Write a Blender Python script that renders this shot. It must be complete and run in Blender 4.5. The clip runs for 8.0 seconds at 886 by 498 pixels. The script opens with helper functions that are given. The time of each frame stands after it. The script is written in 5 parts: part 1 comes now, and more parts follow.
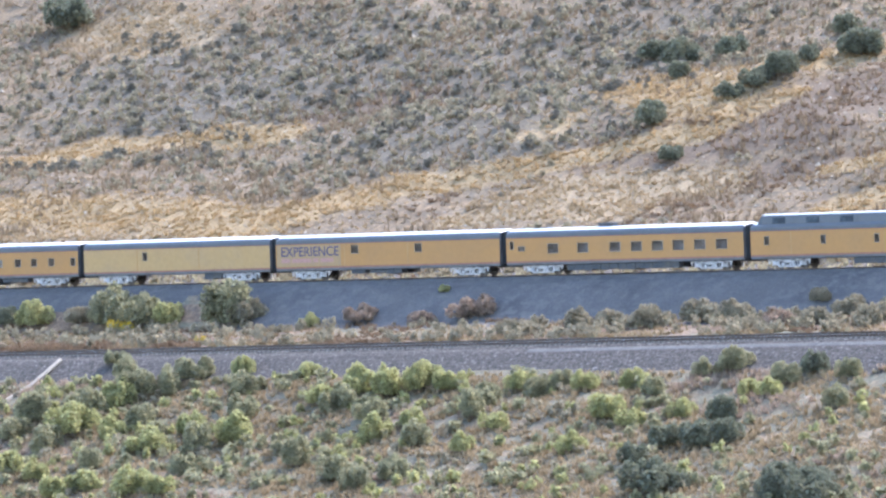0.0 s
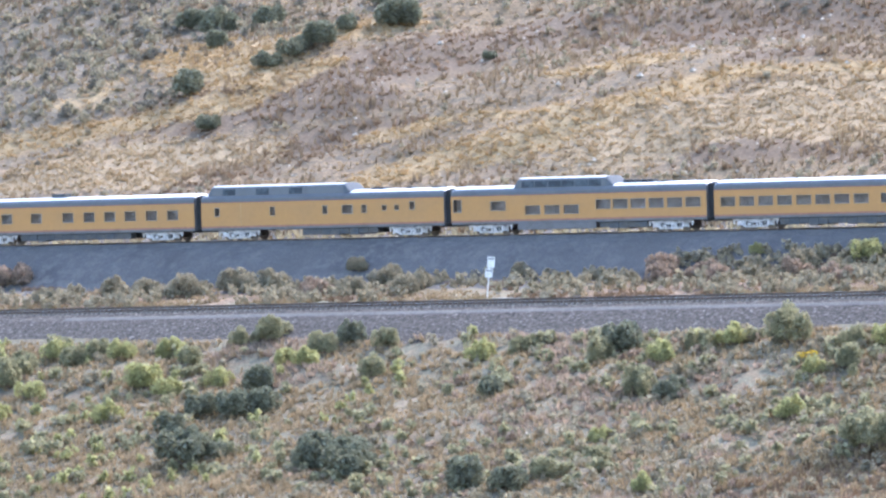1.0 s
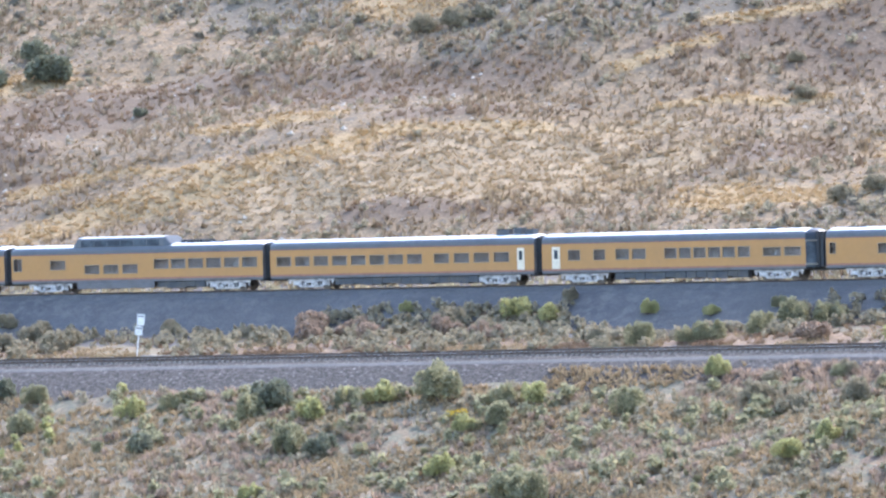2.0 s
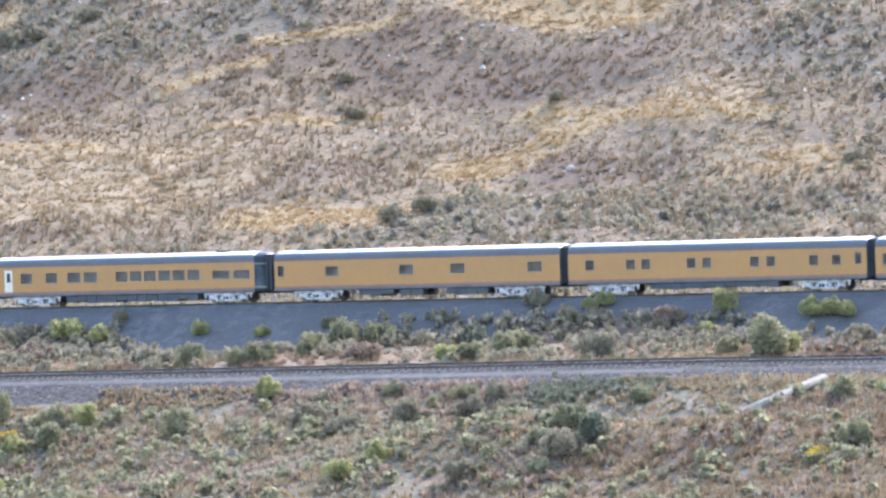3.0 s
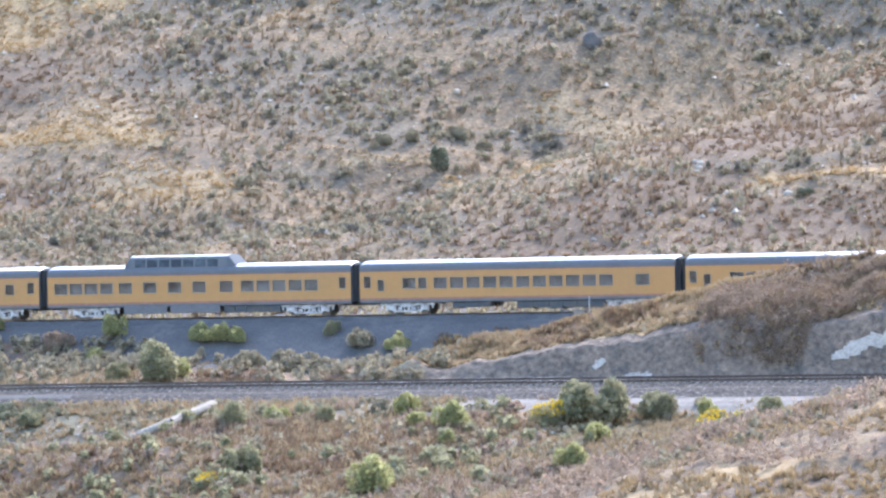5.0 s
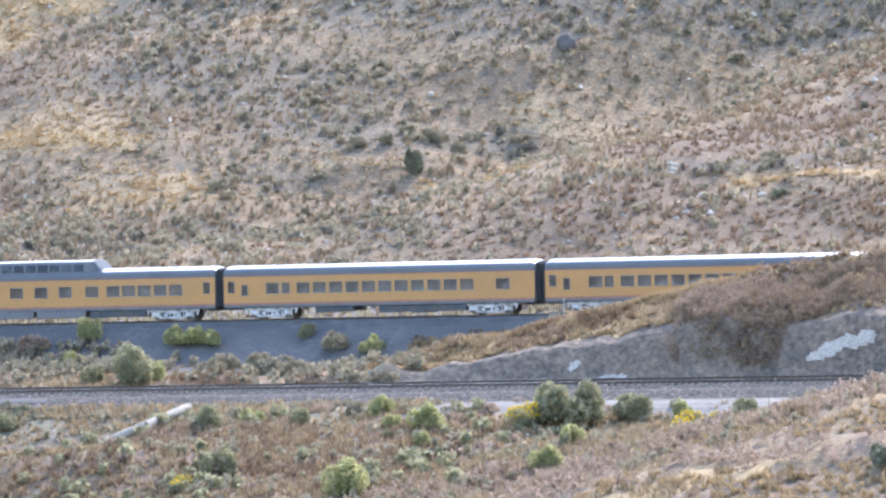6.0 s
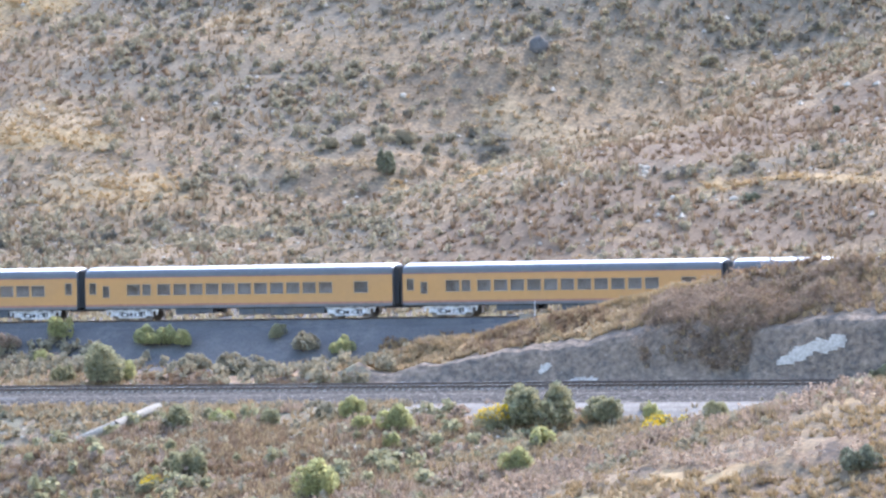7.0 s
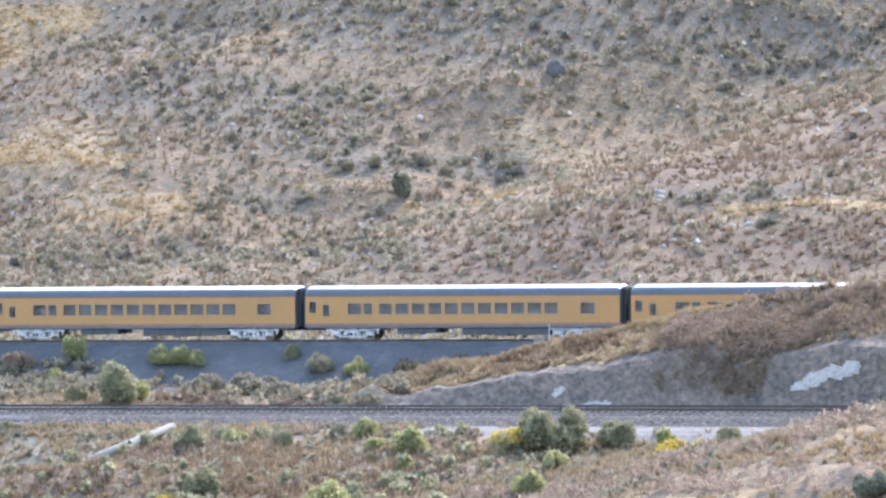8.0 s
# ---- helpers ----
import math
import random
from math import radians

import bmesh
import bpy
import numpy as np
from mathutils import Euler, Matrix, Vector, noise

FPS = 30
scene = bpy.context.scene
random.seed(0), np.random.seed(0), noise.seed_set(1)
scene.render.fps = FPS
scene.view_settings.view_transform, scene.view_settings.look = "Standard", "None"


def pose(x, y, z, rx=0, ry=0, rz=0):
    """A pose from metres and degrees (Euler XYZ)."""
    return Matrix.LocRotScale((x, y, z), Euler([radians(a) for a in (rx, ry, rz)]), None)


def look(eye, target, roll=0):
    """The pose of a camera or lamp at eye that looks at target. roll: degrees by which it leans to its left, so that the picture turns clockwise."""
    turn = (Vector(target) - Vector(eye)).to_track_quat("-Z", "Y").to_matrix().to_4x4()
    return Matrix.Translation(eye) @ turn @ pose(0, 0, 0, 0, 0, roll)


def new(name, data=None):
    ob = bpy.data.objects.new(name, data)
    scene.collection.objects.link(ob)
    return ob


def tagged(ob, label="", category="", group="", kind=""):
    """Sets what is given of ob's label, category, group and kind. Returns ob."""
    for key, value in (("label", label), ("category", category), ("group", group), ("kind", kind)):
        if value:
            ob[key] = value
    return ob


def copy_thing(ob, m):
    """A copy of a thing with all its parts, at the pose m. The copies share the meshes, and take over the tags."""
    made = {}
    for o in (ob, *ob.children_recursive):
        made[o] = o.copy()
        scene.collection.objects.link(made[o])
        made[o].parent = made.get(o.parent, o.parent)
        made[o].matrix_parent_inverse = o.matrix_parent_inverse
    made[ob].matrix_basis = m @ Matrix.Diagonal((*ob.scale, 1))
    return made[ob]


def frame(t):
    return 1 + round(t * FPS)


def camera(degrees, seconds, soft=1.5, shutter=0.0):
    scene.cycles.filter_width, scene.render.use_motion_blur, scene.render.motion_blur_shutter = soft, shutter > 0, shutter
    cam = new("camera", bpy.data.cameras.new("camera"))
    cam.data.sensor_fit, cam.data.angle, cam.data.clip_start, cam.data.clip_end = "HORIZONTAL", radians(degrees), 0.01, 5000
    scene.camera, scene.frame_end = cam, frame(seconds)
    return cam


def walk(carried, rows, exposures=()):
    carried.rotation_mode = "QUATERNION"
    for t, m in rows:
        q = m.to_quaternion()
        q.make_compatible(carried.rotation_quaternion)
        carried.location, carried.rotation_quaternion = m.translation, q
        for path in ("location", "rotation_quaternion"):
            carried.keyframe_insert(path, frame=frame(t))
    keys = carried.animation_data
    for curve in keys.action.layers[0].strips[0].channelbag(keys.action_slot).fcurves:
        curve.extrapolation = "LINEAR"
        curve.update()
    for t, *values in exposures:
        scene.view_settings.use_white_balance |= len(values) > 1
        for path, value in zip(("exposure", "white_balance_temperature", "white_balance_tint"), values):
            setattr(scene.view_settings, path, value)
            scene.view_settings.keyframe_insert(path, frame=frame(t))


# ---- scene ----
# ---- camera: one lens, turned by hand on one spot ----
cam = camera(7.627, 8.0, soft=2.4)
EYE = Vector((224.25, -463.7, 13.52))


def aim(heading, pitch, lean):
    h, p = radians(heading), radians(pitch)
    return look(EYE, EYE + Vector((math.sin(h) * math.cos(p), math.cos(h) * math.cos(p), math.sin(p))) * 500, -lean)


# seconds, heading from +y towards +x, pitch, lean (degrees)
walk(cam, [(t, aim(h, p, r)) for t, h, p, r in (
    (0.0, -37.777, -1.368, 1.056), (0.2, -36.981, -1.405, 0.727), (0.4, -35.914, -1.462, 0.600),
    (0.5, -35.408, -1.491, 0.537), (0.6, -34.820, -1.532, 0.589), (0.8, -34.161, -1.615, 0.692),
    (1.0, -33.791, -1.697, 0.795), (1.2, -33.069, -1.763, 0.758), (2.3, -29.604, -1.010, 0.463),
    (2.5, -28.526, -0.964, 0.429), (2.6, -27.970, -0.992, 0.452), (2.7, -27.631, -0.998, 0.475),
    (2.8, -27.448, -1.005, 0.498), (2.9, -27.034, -1.050, 0.521), (3.0, -26.892, -1.088, 0.544),
    (3.1, -26.569, -1.158, 0.526), (3.2, -26.400, -1.171, 0.508), (3.3, -26.172, -1.233, 0.490),
    (3.4, -25.908, -1.295, 0.472), (3.5, -25.539, -1.345, 0.453), (3.6, -25.340, -1.382, 0.406),
    (3.7, -25.233, -1.393, 0.358), (3.8, -24.928, -1.298, 0.310), (3.9, -24.652, -1.103, 0.262),
    (4.0, -24.307, -0.940, 0.215), (4.1, -23.906, -0.814, 0.236), (4.2, -23.819, -0.754, 0.258),
    (4.3, -23.745, -0.756, 0.279), (4.4, -23.700, -0.759, 0.300), (4.5, -23.675, -0.766, 0.322),
    (4.6, -23.413, -0.777, 0.285), (4.7, -23.063, -0.800, 0.247), (4.8, -22.516, -0.832, 0.210),
    (4.9, -22.068, -0.854, 0.173), (5.0, -21.634, -0.895, 0.136), (5.1, -21.398, -0.928, 0.20),
    (5.2, -21.402, -0.960, 0.28), (6.3, -21.424, -0.855, 0.309), (6.4, -21.449, -0.866, 0.294),
    (6.5, -21.468, -0.891, 0.279), (6.6, -21.499, -0.905, 0.200), (6.7, -21.534, -0.913, 0.121),
    (6.8, -21.303, -0.912, 0.041), (6.9, -21.210, -0.909, -0.038), (7.0, -21.168, -0.861, -0.117),
    (7.2, -21.108, -0.739, -0.311), (7.3, -21.137, -0.689, -0.409), (7.5, -21.131, -0.640, -0.603),
    (7.7, -21.189, -0.611, -0.622), (7.8, -21.216, -0.612, -0.631), (8.0, -21.299, -0.667, -0.650),
)], ((0.0, 2.15, 6000, 14), (8.0, 2.15, 6000, 14)))

# ---- light: sun behind the hill side, open sky ----
SUN_EL, SUN_AZ = 46.0, 8.0
world = bpy.data.worlds.new("world")
scene.world = world
world.use_nodes = True
wn = world.node_tree.nodes
sky = wn.new("ShaderNodeTexSky")
sky.sky_type, sky.sun_disc = "NISHITA", False
sky.sun_elevation, sky.sun_rotation = radians(SUN_EL), radians(SUN_AZ)
sky.dust_density, sky.air_density = 1.5, 1.2
world.node_tree.links.new(sky.outputs[0], wn["Background"].inputs[0])
wn["Background"].inputs[1].default_value = 0.15
sun = new("sun", bpy.data.lights.new("sun", "SUN"))
sun.data.energy, sun.data.angle, sun.data.color = 1.22, radians(0.6), (1.0, 0.92, 0.80)
sun.matrix_world = look((0, 0, 0), (-math.sin(radians(SUN_AZ)) * math.cos(radians(SUN_EL)),
                                    -math.cos(radians(SUN_AZ)) * math.cos(radians(SUN_EL)), -math.sin(radians(SUN_EL))))

# ---- materials ----


def mat(name, base, rough=0.8, metal=0.0, vary=(), scale=1.0, fine=12.0, bump=0.0, island=False, obj_random=0.0,
        translucent=0.0, coat=0.0, grain=0.2, litter=(), zones=(), flecks=()):
    """Principled surface whose colour drifts between base and the colours of vary at a broad and a fine scale."""
    m = bpy.data.materials.new(name)
    m.use_nodes = True
    n, l = m.node_tree.nodes, m.node_tree.links
    b = n["Principled BSDF"]
    b.inputs["Roughness"].default_value, b.inputs["Metallic"].default_value = rough, metal
    b.inputs["Coat Weight"].default_value = coat
    co = n.new("ShaderNodeTexCoord")
    colour = n.new("ShaderNodeRGB")
    colour.outputs[0].default_value = (*base, 1)
    out = colour.outputs[0]
    for i, c in enumerate(vary):
        t = n.new("ShaderNodeTexNoise")
        t.inputs["Scale"].default_value = scale * (1.0, 3.1, 0.41)[i % 3]
        t.inputs["Detail"].default_value = 6
        t.inputs["Roughness"].default_value = 0.62
        t.noise_dimensions = "4D"
        t.inputs["W"].default_value = 3.7 * i + len(name)
        l.new(co.outputs["Object"], t.inputs["Vector"])
        r = n.new("ShaderNodeMapRange")
        r.inputs[1].default_value, r.inputs[2].default_value = 0.46, 0.62
        l.new(t.outputs[0], r.inputs[0])
        mx = n.new("ShaderNodeMix")
        mx.data_type = "RGBA"
        l.new(r.outputs[0], mx.inputs[0])
        l.new(out, mx.inputs[6])
        mx.inputs[7].default_value = (*c, 1)
        out = mx.outputs[2]
    def patches(out, spots, shift):
        """Lay (colour, noise scale, from, to) over the surface in small patches."""
        for i, (c, size, lo, hi) in enumerate(spots):
            t = n.new("ShaderNodeTexNoise")
            t.noise_dimensions = "4D"
            t.inputs["Scale"].default_value, t.inputs["Detail"].default_value, t.inputs["Roughness"].default_value = size, 5, 0.68
            t.inputs["W"].default_value = 11.3 * i + len(name) + shift
            l.new(co.outputs["Object"], t.inputs["Vector"])
            r = n.new("ShaderNodeMapRange")
            r.inputs[1].default_value, r.inputs[2].default_value = lo, hi
            l.new(t.outputs[0], r.inputs[0])
            mx = n.new("ShaderNodeMix")
            mx.data_type = "RGBA"
            l.new(r.outputs[0], mx.inputs[0])
            l.new(out, mx.inputs[6])
            mx.inputs[7].default_value = (*c, 1)
            out = mx.outputs[2]
        return out
    out = patches(out, litter, 0)
    # zones: (attribute, colour, second colour) where the cover changes, with torn edges
    for i, (attr, c0, c1) in enumerate(zones):
        a = n.new("ShaderNodeAttribute")
        a.attribute_name = attr
        t = n.new("ShaderNodeTexNoise")
        t.noise_dimensions = "4D"
        t.inputs["Scale"].default_value, t.inputs["Detail"].default_value, t.inputs["Roughness"].default_value = 0.7, 5, 0.7
        t.inputs["W"].default_value = 5.9 * i + 2
        l.new(co.outputs["Object"], t.inputs["Vector"])
        ma = n.new("ShaderNodeMath")
        ma.operation = "MULTIPLY_ADD"
        l.new(t.outputs[0], ma.inputs[0])
        ma.inputs[1].default_value = 1.6
        l.new(a.outputs["Fac"], ma.inputs[2])
        r = n.new("ShaderNodeMapRange")
        r.inputs[1].default_value, r.inputs[2].default_value, r.inputs[4].default_value = 0.72, 1.15, 0.88
        l.new(ma.outputs[0], r.inputs[0])
        tone = n.new("ShaderNodeMix")
        tone.data_type = "RGBA"
        l.new(t.outputs[0], tone.inputs[0])
        tone.inputs[6].default_value, tone.inputs[7].default_value = (*c0, 1), (*c1, 1)
        mx = n.new("ShaderNodeMix")
        mx.data_type = "RGBA"
        l.new(r.outputs[0], mx.inputs[0])
        l.new(out, mx.inputs[6])
        l.new(tone.outputs[2], mx.inputs[7])
        out = mx.outputs[2]
    out = patches(out, flecks, 4.4)
    # fine grain
    g = n.new("ShaderNodeTexNoise")
    g.inputs["Scale"].default_value, g.inputs["Detail"].default_value = fine, 4
    l.new(co.outputs["Object"], g.inputs["Vector"])
    hs = n.new("ShaderNodeHueSaturation")
    r = n.new("ShaderNodeMapRange")
    r.inputs[1].default_value, r.inputs[2].default_value, r.inputs[3].default_value, r.inputs[4].default_value = 0.3, 0.7, 1 - grain, 1 + grain
    l.new(g.outputs[0], r.inputs[0])
    val = r.outputs[0]
    if island or obj_random:
        s = n.new("ShaderNodeNewGeometry") if island else n.new("ShaderNodeObjectInfo")
        rr = n.new("ShaderNodeMapRange")
        w = 0.24 if island else obj_random
        rr.inputs[3].default_value, rr.inputs[4].default_value = 1 - w, 1 + w
        l.new(s.outputs["Random Per Island" if island else "Random"], rr.inputs[0])
        mu = n.new("ShaderNodeMath")
        mu.operation = "MULTIPLY"
        l.new(val, mu.inputs[0])
        l.new(rr.outputs[0], mu.inputs[1])
        val = mu.outputs[0]
    l.new(val, hs.inputs["Value"])
    l.new(out, hs.inputs["Color"])
    l.new(hs.outputs[0], b.inputs["Base Color"])
    if bump:
        bp = n.new("ShaderNodeBump")
        bp.inputs["Strength"].default_value, bp.inputs["Distance"].default_value = bump, 0.6 / fine
        l.new(g.outputs[0], bp.inputs["Height"])
        l.new(bp.outputs[0], b.inputs["Normal"])
    if translucent:
        tr = n.new("ShaderNodeBsdfTranslucent")
        l.new(hs.outputs[0], tr.inputs[0])
        ms = n.new("ShaderNodeMixShader")
        ms.inputs[0].default_value = translucent
        l.new(b.outputs[0], ms.inputs[1])
        l.new(tr.outputs[0], ms.inputs[2])
        l.new(ms.outputs[0], n["Material Output"].inputs[0])
    return m


YELLOW = mat("armour_yellow_paint", (0.46, 0.232, 0.072), 0.42, vary=((0.43, 0.222, 0.076),), scale=0.25, fine=3, grain=0.04)
BUFF = mat("weathered_yellow_paint", (0.50, 0.31, 0.125), 0.45, vary=((0.47, 0.30, 0.135),), scale=0.4, fine=3, grain=0.05)
# grey roof paint twice: darkened as in shade, near-white as in sun
SHADEDGREY = mat("grey_dome_paint", (0.108, 0.115, 0.128), 0.4, vary=((0.092, 0.098, 0.11),), scale=0.7, fine=4, grain=0.05)
SUNLITGREY = mat("grey_roof_paint", (0.78, 0.78, 0.78), 0.28, coat=0.5, vary=((0.72, 0.725, 0.73),), scale=0.7, fine=4, grain=0.05)
RED = mat("red_stripe_paint", (0.31, 0.135, 0.095), 0.4, fine=3)
UNDER = mat("dark_underframe_paint", (0.07, 0.078, 0.09), 0.65, vary=((0.10, 0.095, 0.09),), scale=1.5)
SKIRT = mat("grey_skirt_paint", (0.15, 0.148, 0.158), 0.5, vary=((0.12, 0.116, 0.116),), scale=1.2)
RUBBER = mat("black_diaphragm_rubber", (0.035, 0.037, 0.042), 0.7)
SILVER = mat("silver_truck_paint", (0.72, 0.71, 0.72), 0.42, vary=((0.48, 0.46, 0.45),), scale=2)
STEEL = mat("worn_wheel_steel", (0.16, 0.14, 0.13), 0.4, metal=0.8)
RAILSIDE = mat("rusty_rail_steel", (0.075, 0.055, 0.045), 0.75, vary=((0.11, 0.07, 0.05),), scale=4)
RAILTOP = mat("polished_rail_head", (0.55, 0.54, 0.53), 0.22, metal=1.0)
CREAM = mat("cream_door_paint", (0.74, 0.66, 0.52), 0.5)
FRAMEGREY = mat("window_frame_metal", (0.25, 0.22, 0.18), 0.5)
# pale tone behind the glass stands in for sky mirrored in it
LINING = mat("pale_window_blinds", (0.43, 0.41, 0.41), 0.8, vary=((0.29, 0.28, 0.285),), scale=2.0)
WHITE = mat("white_sign_paint", (0.8, 0.8, 0.78), 0.5, vary=((0.7, 0.69, 0.66),), scale=3)
BLUEINK = mat("purple_lettering_paint", (0.085, 0.07, 0.13), 0.5)
PINKINK = mat("faded_red_lettering_paint", (0.46, 0.25, 0.21), 0.5)
PANELBUFF = mat("printed_buff_panel", (0.42, 0.27, 0.13), 0.5, vary=((0.37, 0.25, 0.14),), scale=1.0, grain=0.08)
GLASS = bpy.data.materials.new("tinted_window_glass")
GLASS.use_nodes = True
gb = GLASS.node_tree.nodes["Principled BSDF"]
gb.inputs["Base Color"].default_value = (0.80, 0.82, 0.86, 1)
gb.inputs["Roughness"].default_value, gb.inputs["Transmission Weight"].default_value = 0.04, 1.0

SOIL = mat("dry_hill_soil", (0.205, 0.14, 0.076), 0.95, vary=((0.175, 0.120, 0.074), (0.262, 0.182, 0.106), (0.19, 0.133, 0.082)), scale=0.06, fine=3.0, bump=0.35, grain=0.35,
           litter=(((0.11, 0.09, 0.064), 0.8, 0.5, 0.62), ((0.29, 0.198, 0.112), 1.1, 0.52, 0.63), ((0.095, 0.078, 0.057), 2.3, 0.56, 0.66), ((0.50, 0.45, 0.38), 2.6, 0.70, 0.75)),
           zones=(("scrub", (0.115, 0.094, 0.068), (0.185, 0.15, 0.107)), ("russet", (0.105, 0.07, 0.046), (0.18, 0.122, 0.08)),
                  ("khaki", (0.275, 0.197, 0.113), (0.38, 0.28, 0.165)), ("golden", (0.29, 0.198, 0.096), (0.415, 0.29, 0.146))),
           flecks=(((0.085, 0.068, 0.048), 5.0, 0.55, 0.64), ((0.10, 0.08, 0.056), 1.9, 0.58, 0.68), ((0.37, 0.285, 0.185), 4.2, 0.60, 0.68)))
THATCH = mat("golden_grass_thatch", (0.325, 0.226, 0.115), 0.95, vary=((0.28, 0.196, 0.107), (0.36, 0.255, 0.133)), scale=0.2, fine=3.0, bump=0.35, grain=0.35, litter=(((0.18, 0.138, 0.09), 0.9, 0.56, 0.68), ((0.16, 0.125, 0.085), 2.1, 0.60, 0.70)))
RUSSETSOIL = mat("russet_brush_litter", (0.205, 0.134, 0.084), 0.95, vary=((0.16, 0.107, 0.071), (0.235, 0.16, 0.10)), scale=0.2, fine=3.0, bump=0.35, grain=0.35, litter=(((0.12, 0.092, 0.072), 0.8, 0.5, 0.62), ((0.315, 0.218, 0.13), 1.2, 0.54, 0.65), ((0.105, 0.082, 0.066), 2.3, 0.57, 0.67), ((0.52, 0.48, 0.43), 2.6, 0.70, 0.75)))
SCRUBSOIL = mat("brown_foreground_soil", (0.225, 0.165, 0.105), 0.95, vary=((0.16, 0.125, 0.084), (0.25, 0.186, 0.118), (0.185, 0.142, 0.095)), scale=0.12, fine=4.0, bump=0.35, grain=0.35, litter=(((0.18, 0.163, 0.11), 0.7, 0.44, 0.56), ((0.28, 0.21, 0.135), 1.0, 0.55, 0.66), ((0.13, 0.112, 0.085), 2.3, 0.57, 0.67), ((0.42, 0.37, 0.31), 3.0, 0.72, 0.77)))
CUTFACE = mat("grey_cut_face", (0.215, 0.158, 0.118), 0.95, vary=((0.152, 0.113, 0.088), (0.255, 0.19, 0.14), (0.185, 0.14, 0.107)), scale=0.4, fine=2.5, bump=0.8, grain=0.35, litter=(((0.12, 0.098, 0.08), 0.7, 0.50, 0.62), ((0.11, 0.09, 0.075), 2.4, 0.54, 0.64), ((0.36, 0.31, 0.26), 2.2, 0.64, 0.72)))
FILL = mat("grey_embankment_gravel", (0.104, 0.10, 0.10), 0.95, vary=((0.078, 0.075, 0.076), (0.135, 0.126, 0.118), (0.092, 0.088, 0.086)), scale=0.3, fine=6, bump=0.5)
BALLAST = mat("grey_track_ballast", (0.064, 0.053, 0.047), 0.95, vary=((0.044, 0.037, 0.033), (0.087, 0.073, 0.064)), scale=1.6, fine=3.6, bump=0.9, grain=0.6, litter=(((0.19, 0.17, 0.158), 3.4, 0.56, 0.63), ((0.022, 0.02, 0.02), 3.1, 0.56, 0.62)))
PATHMAT = mat("pale_service_path", (0.195, 0.174, 0.154), 0.95, vary=((0.15, 0.132, 0.115), (0.23, 0.208, 0.187)), scale=0.5, fine=8, bump=0.3)
TIEWOOD = mat("weathered_tie_wood", (0.055, 0.048, 0.043), 0.9, vary=((0.085, 0.076, 0.068),), scale=3)
TIEEND = mat("bleached_tie_end_wood", (0.30, 0.28, 0.26), 0.9, vary=((0.20, 0.185, 0.17),), scale=3)
GOLD = mat("golden_dry_grass", (0.39, 0.273, 0.142), 0.9, vary=((0.33, 0.231, 0.122), (0.445, 0.315, 0.166)), scale=0.2, island=True, translucent=0.35)
KHAKI = mat("khaki_dry_grass", (0.365, 0.272, 0.163), 0.9, vary=((0.31, 0.231, 0.139), (0.42, 0.317, 0.192)), scale=0.2, island=True, translucent=0.35)
PALEWEED = mat("pale_green_dry_weeds", (0.43, 0.385, 0.26), 0.9, vary=((0.37, 0.33, 0.22), (0.49, 0.44, 0.30)), scale=0.3, island=True, translucent=0.4)
DEADWOOD = mat("mauve_brown_dead_twigs", (0.35, 0.265, 0.202), 0.9, vary=((0.29, 0.22, 0.168), (0.41, 0.312, 0.238)), scale=0.5, island=True, translucent=0.5)
STRAW = mat("pale_straw_grass", (0.32, 0.238, 0.142), 0.9, vary=((0.255, 0.19, 0.115), (0.39, 0.293, 0.178)), scale=0.15, island=True, translucent=0.35)
DRYWEED = mat("tall_dry_weeds", (0.265, 0.196, 0.127), 0.9, vary=((0.205, 0.153, 0.103), (0.32, 0.24, 0.158)), scale=0.12, island=True, translucent=0.4)
BRUSHWOOD = mat("brown_dry_brushwood", (0.31, 0.222, 0.158), 0.9, vary=((0.245, 0.177, 0.128), (0.37, 0.27, 0.193)), scale=0.3, island=True, translucent=0.3)
RUSSET = mat("russet_dead_brush", (0.215, 0.145, 0.093), 0.9, vary=((0.17, 0.115, 0.075), (0.265, 0.182, 0.117)), scale=0.15, island=True, translucent=0.38)
SAGE = mat("grey_sage_leaves", (0.335, 0.292, 0.205), 0.85, vary=((0.28, 0.245, 0.172), (0.39, 0.34, 0.24)), scale=0.3, island=True, translucent=0.45)
OLIVE = mat("olive_shrub_leaves", (0.335, 0.318, 0.195), 0.8, vary=((0.28, 0.265, 0.162), (0.385, 0.362, 0.225)), scale=0.5, island=True, translucent=0.55)
LIME = mat("yellow_green_shrub_leaves", (0.41, 0.40, 0.195), 0.8, vary=((0.34, 0.335, 0.16), (0.475, 0.455, 0.225)), scale=0.5, island=True, translucent=0.6)
DEEP = mat("dark_green_shrub_leaves", (0.20, 0.205, 0.14), 0.7, vary=((0.165, 0.172, 0.118), (0.24, 0.24, 0.165)), scale=0.8, island=True, translucent=0.42)
SCRUBLEAF = mat("dusky_scrub_leaves", (0.16, 0.15, 0.122), 0.8, vary=((0.125, 0.118, 0.097), (0.20, 0.185, 0.15)), scale=0.4, island=True, translucent=0.35)
BLOOM = mat("yellow_flower_heads", (0.72, 0.50, 0.03), 0.8, vary=((0.62, 0.44, 0.05),), scale=2, island=True, translucent=0.4)
TWIG = mat("grey_brown_stems", (0.20, 0.16, 0.125), 0.9)
GREYROCK = mat("dark_grey_boulder_stone", (0.12, 0.108, 0.10), 0.95, vary=((0.08, 0.074, 0.07),), scale=1.5, fine=8, bump=0.4)
ROCK = mat("pale_boulder_stone", (0.47, 0.41, 0.335), 0.85, vary=((0.34, 0.295, 0.24),), scale=1.5, fine=8, bump=0.4)
